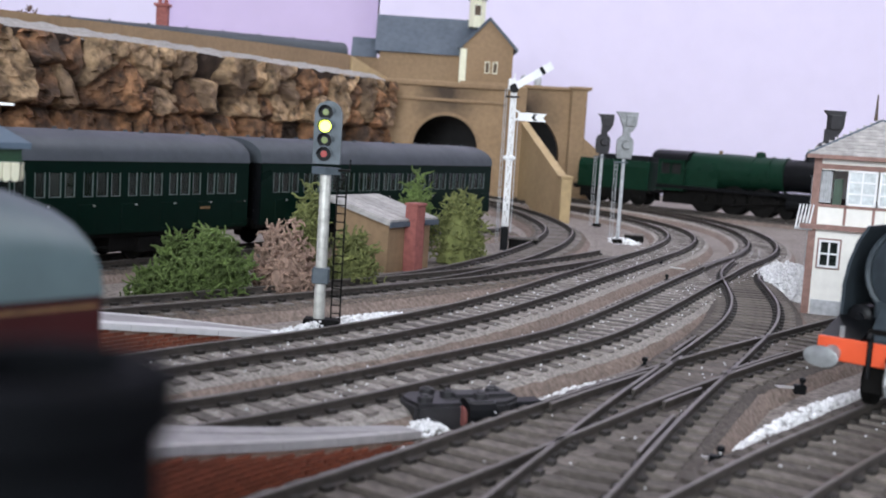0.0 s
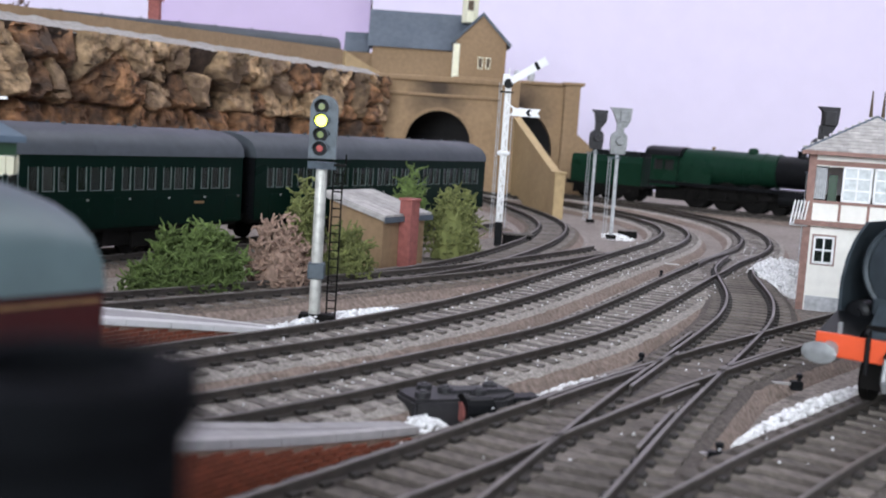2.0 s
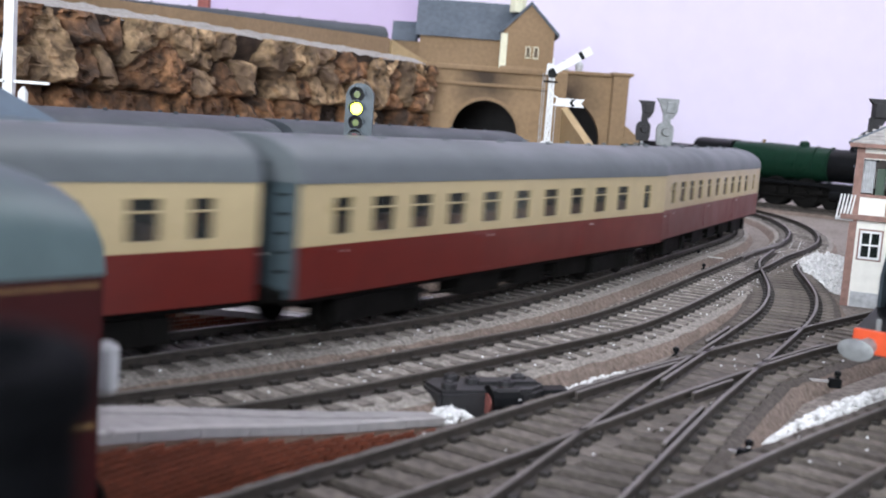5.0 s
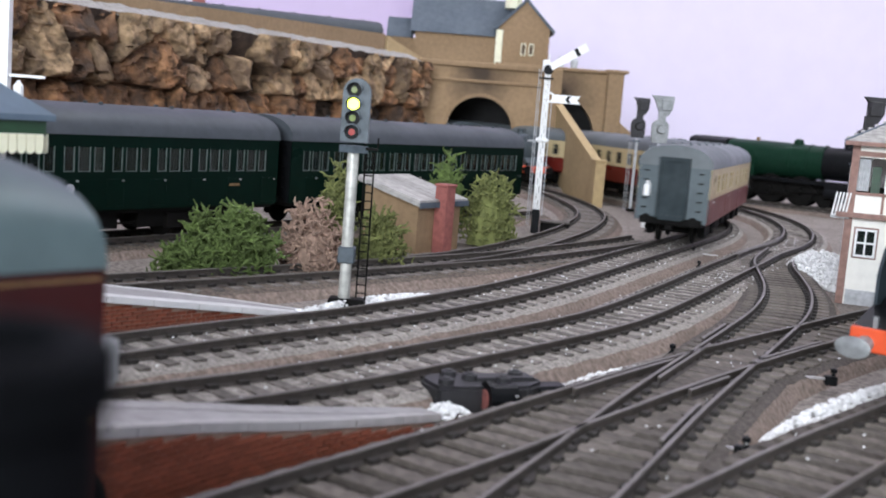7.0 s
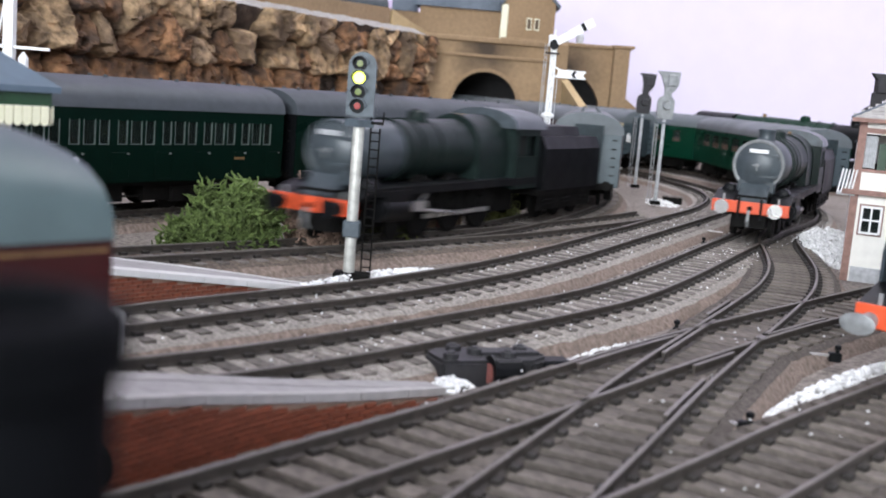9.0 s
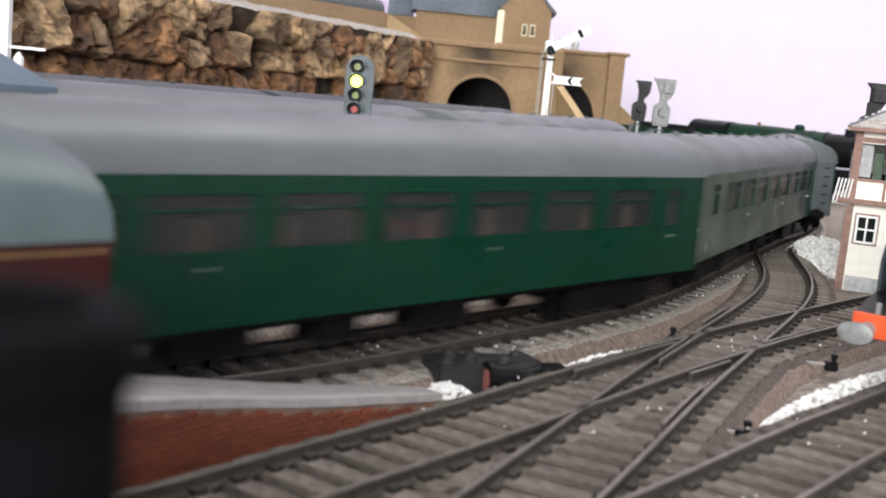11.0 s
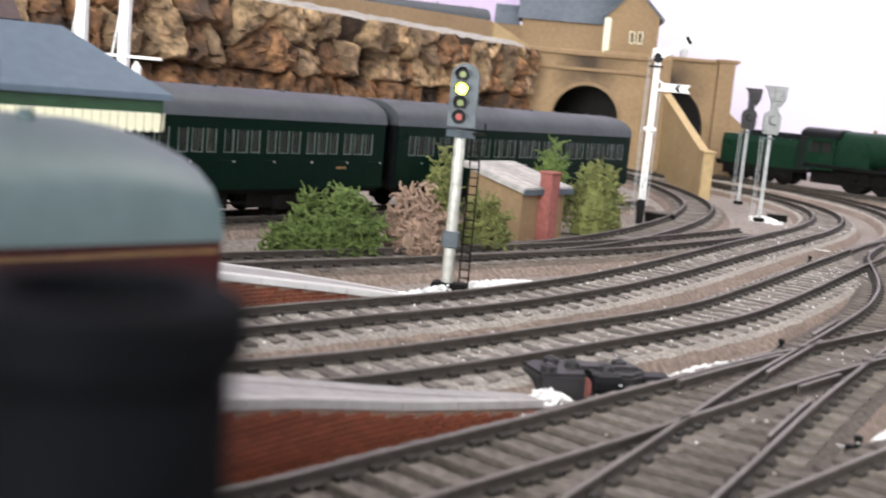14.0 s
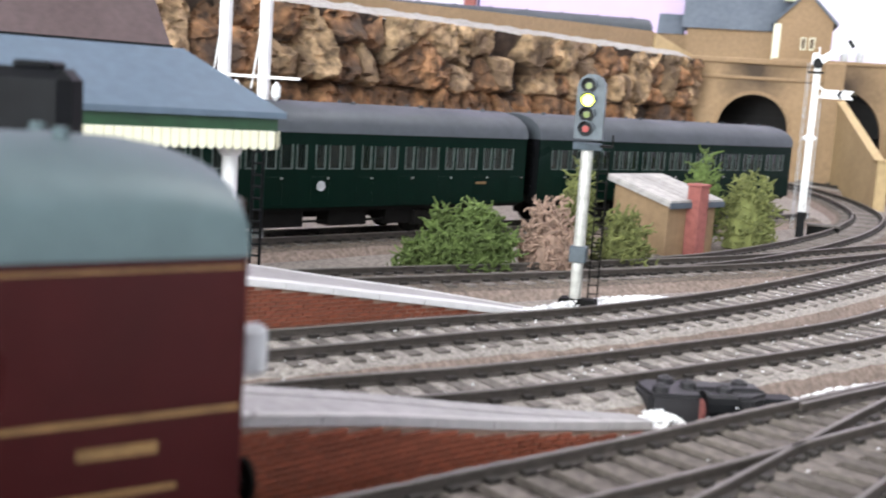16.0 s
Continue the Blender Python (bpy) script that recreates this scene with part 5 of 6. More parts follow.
def signal_box():
    b = tagged(empty("signal_box", mmpose(162.5, 446, -8, -20)), "cream and brown timber signal box with hipped slate roof", "signal box")
    W, D = 48.0, 92.0
    part("lower_wall", box(B(), 0, W, 0, D, 0, 37), M_CREAMWALL, b, "cream lower wall")
    for x in (0, W):
        part("corner_post", box(B(), x - 1.5, x + 1.5, -0.9, 1.4, 0, 66), M_BROWNTRIM, b, "brown corner post")
    part("floor_band", box(B(), -5, W + 2, -3.4, 0.6, 36.2, 38.2), M_BROWNTRIM, b, "brown walkway edge")
    part("sill_wall", box(B(), 0, W, 0, D, 38.2, 46), M_CREAMWALL, b, "cream panel below the windows")
    bm = B()
    for x0, x1 in ((0.2, W - 0.2),):
        box(bm, x0, x1, -0.6, 0, 45.4, 46.6)
        box(bm, x0, x1, -0.6, 0, 61, 63)
    for x in (12, 23, 35):
        box(bm, x - 0.5, x + 0.5, -0.6, 0, 38.4, 46)
    part("rail_trim", bm, M_BROWNTRIM, b, "brown horizontal trim")
    part("fascia", box(B(), 0, W, 0, D, 60.5, 67), M_CREAMWALL, b, "cream fascia under the eaves")
    part("rear_wall", box(B(), 0, W, D - 2, D, 46, 61), M_CREAMWALL, b)
    part("floor_inside", box(B(), 1, W - 1, 1, D - 3, 45.2, 46), M_SEAT, b)

    def window(x0, x1, z0, z1, cols, rows, y=-0.5, pane=None):
        w = part("window", B_frame(x0, x1, z0, z1, y, cols, rows), M_WHITE, b, "white sash window")
        g = part("pane", box(B(), x0 + 0.4, x1 - 0.4, y + 0.15, y + 0.4, z0 + 0.4, z1 - 0.4), pane or M_PANE, w)
        for i in range(1, cols):
            x = x0 + (x1 - x0) * i / cols
            part("glazing_bar", box(B(), x - 0.35, x + 0.35, y - 0.2, y + 0.5, z0 + 0.9, z1 - 0.9), M_WHITE, w)
        for j in range(1, rows):
            z = z0 + (z1 - z0) * j / rows
            part("glazing_bar", box(B(), x0 + 0.9, x1 - 0.9, y - 0.25, y + 0.45, z - 0.35, z + 0.35), M_WHITE, w)

    def B_frame(x0, x1, z0, z1, y, cols, rows):
        bm = B()
        for q in ((x0, x1, z0, z0 + 0.9), (x0, x1, z1 - 0.9, z1), (x0, x0 + 0.9, z0, z1), (x1 - 0.9, x1, z0, z1)):
            box(bm, q[0], q[1], y - 0.4, y + 0.6, q[2], q[3])
        return bm

    for x0, x1 in ((12, 23.4), (24, 35.4), (36, 46.5)):
        window(x0, x1, 46.6, 61, 2, 3)
    # the open sash at the corner, with curtains
    for i in range(5):
        part("curtain", cyl(B(), (2 + i * 0.9, 3, 47), (2 + i * 0.9, 3, 60), 0.55, seg=6), M_LGREY, b, "pale curtain fold")
    part("cupboard", box(B(), 7, 10.5, 8, 12, 46, 57), M_CANGREEN, b, "dark green cupboard inside")
    # lower window, arched lights in a brown frame
    part("window_surround", box(B(), 2.6, 12.0, -0.5, 0, 20.0, 32.6), M_BROWNTRIM, b, "brown window surround")
    window(3.2, 11.4, 20.6, 32.0, 2, 2, -0.9, M_GLASS_DARK)
    # near black sheet behind the panes paints an unlit room
    part("window_dark", box(B(), 3.6, 11, -0.6, -0.2, 21, 31.6), M_UNLIT, b)
    part("foundation", box(B(), 2, W, -0.7, 0, 0, 7), M_LGREY, b, "grey weathered base of the wall")
    # balcony steps at the corner
    st = part("stair", box(B(), -7, 0, -2, 6, 35.5, 36.6), M_LGREY, b, "grey outside landing")
    for i in range(5):
        part("baluster", cyl(B(), (-6.6 + i * 1.3, -2, 36.6), (-5.4 + i * 1.3, -1.4, 46), 0.35, seg=6), M_WHITE, st, "white railing bar")
    # hipped roof in rows of slates
    rf = empty("roof")
    rf.parent = b
    o, zr, ze = 4.5, 82.0, 66.5
    bm = B()
    v = [bm.verts.new(q) for q in ((-o, -o, ze), (W + o, -o, ze), (W + o, D + o, ze), (-o, D + o, ze), (W / 2, 22, zr), (W / 2, D - 22, zr))]
    for q in ((0, 1, 4), (1, 2, 5, 4), (2, 3, 5), (3, 0, 4, 5), (3, 2, 1, 0)):
        bm.faces.new([v[i] for i in q])
    core = part("roof", bm, M_BOXROOF, b, "grey hipped slate roof")
    bpy.data.objects.remove(rf)
    rows = 11
    for j in range(rows):
        k0 = j / rows
        xl, xr = -o + (W / 2 + o) * k0, W + o - (W / 2 + o) * k0
        y = -o + (22 + o) * k0
        z = ze + (zr - ze) * k0
        n = max(1, int((xr - xl) / 4.2))
        for i in range(n):
            a = xl + (xr - xl) * i / n
            c = xl + (xr - xl) * (i + 1) / n - 0.2
            bm = B()
            vs = [bm.verts.new(q) for q in ((a, y - 0.2, z + 0.7), (c, y - 0.2, z + 0.7), (c, y + 2.6, z + 2.0), (a, y + 2.6, z + 2.0), (a, y - 0.2, z + 0.2), (c, y - 0.2, z + 0.2))]
            bm.faces.new((vs[0], vs[1], vs[2], vs[3]))
            bm.faces.new((vs[4], vs[5], vs[1], vs[0]))
            part("slate", bm, M_BOXROOF, core)
    bm = B()
    for a, c in (((-o, -o, ze), (W / 2, 22, zr)), ((W + o, -o, ze), (W / 2, 22, zr)), ((W / 2, 22, zr), (W / 2, D - 22, zr))):
        cyl(bm, a, c, 0.9, seg=6)
    part("ridge_tiles", bm, M_SLATE, core)
    part("gutter", box(B(), -o, W + o, -o - 1, -o + 0.6, ze - 1.4, ze + 0.2), M_BROWNTRIM, b, "brown gutter board")
    for x in (W / 2 - 2.8, W / 2 + 2.0):
        part("finial", cyl(B(), (x, 22, zr), (x, 22, zr + 11), 0.8, 0.25, 6), M_SOOT, core, "thin pointed finial")


# ---- signals ----
def ladder(bm, x, y, z0, z1, w=2.6, step=2.6, r=0.28):
    for dx in (0, w):
        cyl(bm, (x + dx, y, z0), (x + dx, y, z1), r, seg=5)
    z = z0 + 1
    while z < z1:
        cyl(bm, (x, y, z), (x + w, y, z), r * 0.8, seg=5)
        z += step
    return bm


def colour_signal():
    t = tagged(empty("colour_light_signal", mmpose(-29.3, 335, -4)), "four aspect colour light signal showing yellow", "railway signal")
    part("base", box(B(), -4.6, 6.4, -3, 3, 0, 2.6, bev=0.4), M_UNDER, t, "black base plate")
    part("post", cyl(B(), (0, 0, 2), (0, 0, 48), 1.75, 1.75, 16), M_SIGPOST, t, "silver grey tubular post", smooth=True)
    part("relay_box", box(B(), -2.6, 2.6, -2.4, 2.4, 13.5, 18.5, bev=0.4), M_SIGHEAD, t, "dark relay box on the post")
    part("ladder", ladder(B(), 3.6, 1.5, 0.5, 47, 2.8), M_UNDER, t, "thin black ladder")
    bm = zprism(B(), [(-4.4, 0), (0, -3.4), (4.4, 0), (0, 3.4)], 47.2, 49.4)
    part("bracket", bm, M_SIGHEAD, t, "grey diamond bracket")
    bm = box(B(), 0, 7.4, -0.6, 1.8, 48.2, 49.0)
    for x in (3.4, 7.2):
        cyl(bm, (x, 1.5, 48.6), (x, 1.5, 52), 0.25, seg=5)
    part("platform", bm, M_UNDER, t)
    pts = [(-4.2, 50.4), (4.2, 50.4), (4.2, 64.5)] + [(4.2 * math.cos(a), 65.3 + 4.2 * math.sin(a)) for a in [math.pi * i / 10 for i in range(11)]] + [(-4.2, 64.5)]
    hd = part("head", yprism(B(), pts, -1.6, 1.6), M_SIGHEAD, t, "grey rounded signal head")
    for z, m, lab in ((66.0, M_GRN_LENS, "unlit amber lens"), (61.8, M_YEL_LAMP, "lit yellow lens"), (57.6, M_GRN_LENS, "unlit green lens"), (53.4, M_RED_LENS, "unlit red lens")):
        r = 1.75 if m is M_YEL_LAMP else 1.0
        part("lens_ring", cyl(B(), (-0.8, -1.9, z), (-0.8, -1.5, z), 2.2, seg=18), M_BLACK, hd, "black ring round the lens")
        part("lens", cyl(B(), (-0.8, -2.2, z), (-0.8, -1.4, z), r, seg=16), m, hd, lab)
        bm = B()
        for i in range(10):
            a, c = math.pi * i / 10, math.pi * (i + 1) / 10
            vs = [bm.verts.new((-0.8 - 2.25 * math.cos(q), y, z + 2.25 * math.sin(q))) for q, y in ((a, -1.6), (c, -1.6), (c, -4.0), (a, -4.0))]
            bm.faces.new(vs)
        bmesh.ops.remove_doubles(bm, verts=bm.verts[:], dist=0.001)
        bmesh.ops.solidify(bm, geom=bm.faces[:], thickness=0.3)
        part("hood", bm, M_SIGHEAD, hd, "small hood over the lens")


def semaphore():
    t = tagged(empty("semaphore_signal", mmpose(48.6, 597, -4)), "white lattice semaphore signal with a raised arm", "railway signal")
    bm = B()
    for dx in (-1.35, 1.35):
        cyl(bm, (dx, 0, 12), (dx * 0.8, 0, 92), 0.6, seg=6)
    for i in range(20):
        z = 12 + i * 4
        s = 1 if i % 2 else -1
        cyl(bm, (-1.3 * s, 0, z), (1.3 * s, 0, z + 4), 0.6, seg=5)
    part("post", bm, M_WHITE, t, "white lattice post")
    part("post_core", cyl(B(), (0, 0.3, 12), (0, 0.3, 96), 0.4, 0.4, 8), M_WHITE, t)
    part("foot", box(B(), -2, 2, -2, 2, 0, 13, bev=0.3), M_BLACK, t, "black post foot")
    part("ladder", ladder(B(), -4.6, 0.8, 4, 88, 1.1, 4.0, 0.2), M_LGREY, t, "thin pale ladder")
    bm = cyl(B(), (3.2, 0.5, 10), (3.2, 0.5, 72), 0.25, seg=5)
    part("wire", bm, M_LGREY, t)
    for z in (50.5,):
        part("lamp_bracket", lathe(B(), (-3.6, 0, z), (1, 0, 0), [(0, 0.5), (1.5, 1.6), (3, 1.0), (5, 1.8), (7, 0.5)], 8), M_WHITE, t, "white bracket")
    a = radians(33)
    bm = yprism(B(), [(-1, -1.9), (21, -2.3), (21, 2.3), (-1, 1.9)], -0.4, 0.4)
    arm = part("arm", bm, M_WHITE, t, "white raised arm", loc=mmpose(2, -1.2, 90, 0, 0, -33))
    part("stripe", yprism(B(), [(14, -2.1), (16, -2.15), (16, 2.15), (14, 2.1)], -0.5, 0.5), M_BLACK, arm, "black stripe")
    part("spectacle", cyl(B(), (0, -1.5, 88), (0, 0.4, 88), 2.6, seg=12), M_BLACK, t, "black spectacle plate")
    part("lamp", box(B(), -3.2, 0.4, -1.2, 1.2, 87, 93, bev=0.4), M_WHITE, t, "white lamp")
    bm = yprism(B(), [(0, -2.2), (15.4, -2.2), (13.6, 0), (15.4, 2.2), (0, 2.2)], -0.4, 0.4)
    arm2 = part("arm", bm, M_WHITE, t, "white fishtail distant arm", loc=mmpose(3, -1.2, 73))
    part("stripe", yprism(B(), [(8.6, -1.85), (10.4, -1.85), (8.9, 0), (10.4, 1.85), (8.6, 1.85), (7.2, 0)], -0.5, 0.5), M_BLACK, arm2, "black chevron")
    part("bracket_arm", cyl(cyl(B(), (0, 0, 70), (5, -1, 73), 0.6, seg=6), (0, 0, 77), (4, -1, 75), 0.5, seg=6), M_WHITE, t)
    part("platform", box(B(), -4.5, 3, -2, 2, 83, 83.8), M_BLACK, t)
    bx = tagged(empty("lineside_box", mmpose(62, 625, -8)), "dark lineside equipment box by the semaphore", "equipment box")
    part("body", box(B(), -8, 8, -4, 4, 0, 8, bev=0.5), M_UNDER, bx)
    part("lid", box(B(), -8.6, 8.6, -4.6, 4.6, 8, 9, bev=0.3), M_SLEEPER, bx)


def tall_signals():
    def one(x, y, h, m, post, lean, label):
        t = tagged(empty("feathered_signal", mmpose(x, y, -6)), label, "railway signal", "junction signals")
        part("base", box(B(), -3, 3, -2.5, 2.5, 0, 2.4, bev=0.3), M_UNDER, t)
        part("post", cyl(B(), (0, 0, 2), (0, 0, h - 30), 1.25, 1.1, 12), post, t, "slim grey post", smooth=True)
        part("ladder", ladder(B(), -5.2, 1.2, 1, h - 32, 1.8, 3, 0.22), M_LGREY, t)
        part("landing", box(B(), -6, 2.5, -1.5, 2, h - 32.6, h - 31.6), M_SIGHEAD, t, "small landing below the head")
        # back of the head: a rounded plate with a hooded lamp below
        wd = 1.25
        pts = [(-3.6, h - 29.5), (3.6, h - 29.5), (4.2, h - 25)] + [(4.2 * math.cos(a), h - 19 + 4.2 * math.sin(a)) for a in [math.pi * i / 8 for i in range(9)]] + [(-4.2, h - 25)]
        hd = part("head", yprism(B(), [(u * wd, z) for u, z in pts], -1.5, 1.5), m, t, "rounded signal head seen from behind")
        part("lamp_case", cyl(B(), (0.5, -1.5, h - 21), (0.5, -4.5, h - 21), 3.0, 2.4, 14), m, hd, "round lamp case")
        part("neck", box(B(), -1.8, 3.0, -1, 1, h - 17, h - 9), m, hd)
        part("feather", yprism(B(), [(-lean, h), (7.2, h), (6.6, h - 8), (4.0, h - 12.5), (-0.8, h - 12.5), (-lean + 2.2, h - 2.6)], -1.6, 1.6), m, hd, "slanted route indicator")
        part("feather_case", box(B(), -0.6, 5.0, -3.2, -1.6, h - 9, h - 2, bev=0.4), m, hd)

    one(138, 830, 85, M_MOTOR, M_LGREY, 5.0, "tall dark junction signal with route indicator")
    one(130.9, 703.8, 84, M_BUFFER, M_LGREY, 7.0, "tall pale grey junction signal with route indicator")
    one(196, 528, 86, M_MOTOR, M_SIGHEAD, 3, "dark junction signal behind the signal box")
    bx = tagged(empty("lineside_box", mmpose(148, 735, -8)), "dark lineside equipment box among white chippings", "equipment box")
    part("body", box(B(), -6, 6, -3.5, 3.5, 0, 5, bev=0.5), M_UNDER, bx)
    part("lid", box(B(), -6.5, 6.5, -4, 4, 5, 5.8, bev=0.3), M_SLEEPER, bx)
    # white posts beyond the canopy and the dark platform signal
    for x, y, m in ((-171, 383, M_WHITE), (-156, 385, M_WHITE)):
        t = tagged(empty("tall_signal_post", mmpose(x, y, -8)), "tall white bracketed signal post beyond the canopy", "signal post", "white posts")
        part("post", box(B(), -1.7, 1.7, -1.7, 1.7, 0, 165), m, t)
        bm = cyl(B(), (-5, 0, 62), (-0.5, 0, 92), 0.35, seg=5)
        part("stay", bm, M_WHITE, t)
        part("bracket", box(B(), -2.5, 14, -0.6, 0.6, 66, 67), M_WHITE, t)
        bm = lathe(B(), (5, 0, 58), (0, 0, 1), [(0, 0.4), (1.6, 1.8), (5, 1.8), (7, 0.4)], 8)
        part("finial", bm, M_WHITE, t)
    t = tagged(empty("lattice_post", mmpose(-146, 357, -8)), "dark lattice post at the platform end", "signal post")
    bm = ladder(B(), 0, 0, 0, 52, 3.6, 4, 0.6)
    part("lattice", bm, M_BLACK, t)
    t = tagged(empty("platform_signal", mmpose(-86, 150, 4)), "black platform colour light signal seen from behind", "railway signal")
    part("post", cyl(B(), (0, 0, 0), (0, 0, 42), 1.2, seg=10), M_LGREY, t, "pale post")
    part("head", box(B(), -8, 6, -3.0, 3.0, 40, 53, bev=1.6), M_BLACK, t, "black rounded head")
    part("hood", box(B(), -4, 3, -2, 2, 52.8, 54, bev=0.5), M_BLACK, t)


# ---- platform canopy ----
def canopy():
    d = Vector((0.645, 0.764))
    ang = math.degrees(math.atan2(d.y, d.x))
    c = tagged(empty("platform_canopy", mmpose(-89, 249, 0, ang)), "blue grey platform canopy with cream sawtooth valance", "canopy")
    L, wd = 330.0, 44.0
    bm = B()
    zr, ze = 63.5, 50.0
    v = [bm.verts.new(q) for q in ((0, 0, ze), (0, wd, ze), (-L, wd, ze), (-L, 0, ze), (-17, wd / 2, zr), (-L, wd / 2, zr), (0, 0, ze - 1.4), (0, wd, ze - 1.4), (-L, wd, ze - 1.4), (-L, 0, ze - 1.4))]
    for q in ((0, 1, 4), (1, 2, 5, 4), (3, 0, 4, 5), (2, 3, 5), (6, 0, 3, 9), (7, 1, 0, 6), (8, 2, 1, 7), (9, 3, 2, 8), (6, 9, 8, 7)):
        bm.faces.new([v[i] for i in q])
    bmesh.ops.recalc_face_normals(bm, faces=bm.faces)
    part("roof", bm, M_CANOPY, c, "smooth blue grey hipped roof")
    bm = box(B(), -L, -1.5, 1.4, 2.2, 45.2, 48.6)
    box(bm, -2.2, -1.5, 2.2, wd - 2, 45.2, 48.6)
    part("fascia", bm, M_CANGREEN, c, "green fascia board")
    # valance boards with rounded ends
    vb = None
    n = 150
    for i in range(n):
        pts = [(-0.95, 4.4), (0.95, 4.4), (0.95, 1.0), (0.65, 0.3), (0, 0), (-0.65, 0.3), (-0.95, 1.0)]
        if vb is None:
            vb = part("valance_board", yprism(B(), pts, -0.5, 0.4), M_VALANCE, c, loc=mmpose(-3.5, 1.0, 41.2))
        else:
            o = vb.copy()
            scene.collection.objects.link(o)
            o.parent = c
            o.matrix_basis = mmpose(-3.5 - i * 2.12, 1.0, 41.2)
    for i in range(19):
        o = vb.copy()
        scene.collection.objects.link(o)
        o.parent = c
        o.matrix_basis = mmpose(-1.0, 3 + i * 2.12, 41.2, 90)
    for i in range(5):
        x = -26 - i * 58
        p = part("post", cyl(B(), (x, wd / 2, 10.5), (x, wd / 2, 55), 1.5, 1.3, 10), M_VALANCE, c, "cream canopy post")
        part("bracket", cyl(cyl(B(), (x, wd / 2, 38), (x, 6, 47), 0.8, seg=6), (x, wd / 2, 38), (x, wd - 6, 47), 0.8, seg=6), M_CANGREEN, p)
    t = tagged(empty("platform_lamp_post", mmpose(-103, 249, 10.5)), "white platform post with a globe lamp", "lamp post")
    part("post", cyl(B(), (0, 0, 0), (0, 0, 30), 2.0, 1.9, 10), M_WHITE, t, "white post")
    g = lathe(B(), (0, 0, 28), (0, 0, 1), [(0, 1.2), (1.2, 2.7), (3.2, 2.9), (5, 1.8), (5.6, 0.4)], 14)
    part("globe", g, M_WHITE, t, "white globe", smooth=True)
    # brown roofed station building behind
    s = tagged(empty("station_building", mmpose(-206, 386, -8, ang)), "station building with a dark brown roof", "building")
    part("wall", box(B(), -300, 0, 0, 60, 0, 76), M_TAN, s, "tan wall")
    bm = xprism(B(), [(-8, 75), (68, 75), (30, 112)], -306, 8)
    part("roof", bm, M_BROWNROOF, s, "dark brown pitched roof")
    part("gutter", box(B(), -306, 8, -9, -7, 73.5, 76), M_BLACK, s)


# ---- small lineside things ----
def chippings(label, line, s0, s1, off, width, h, n, seed, z0=-9.0):
    """A bank of loose white stones along a line."""
    rnd = random.Random(seed)
    bm = B()
    for _ in range(n):
        s = rnd.uniform(s0, s1)
        u = rnd.uniform(-1, 1)
        k = math.sin(math.pi * (s - s0) / (s1 - s0)) ** 0.4
        z = z0 + h * (1 - u * u) * k * rnd.uniform(0.6, 1.0)
        x, y = line.side(s, off + u * width * k)
        r = rnd.uniform(0.35, 0.75)
        m0 = len(bm.verts)
        bmesh.ops.create_icosphere(bm, subdivisions=1, radius=r)
        bm.verts.ensure_lookup_table()
        for v in bm.verts[m0:]:
            v.co = Vector((v.co.x * rnd.uniform(0.7, 1.2), v.co.y * rnd.uniform(0.7, 1.2), v.co.z * rnd.uniform(0.6, 1))) + Vector((x, y, z))
    tagged(part("white_chippings", bm, M_WHITESTONE), label, "chippings", kind="stuff")


def point_lever(x, y, rz, label="black point lever with a rod"):
    t = tagged(empty("point_lever", mmpose(x, y, -3, rz)), label, "point lever", "point levers")
    part("stand", box(B(), -1.6, 1.6, -1.2, 1.2, -2.5, 0, bev=0.3), M_BLACK, t)
    part("weight", lathe(B(), (-0.6, 0, 0), (0, 0, 1), [(0, 0.6), (0.6, 0.5), (0.9, 0.9), (1.8, 0.9), (2.1, 0.4)], 10), M_BLACK, t, smooth=True)
    part("rod", box(B(), 1.6, 12, -0.35, 0.35, -1.2, -0.6), M_STEEL, t, "bright rod")


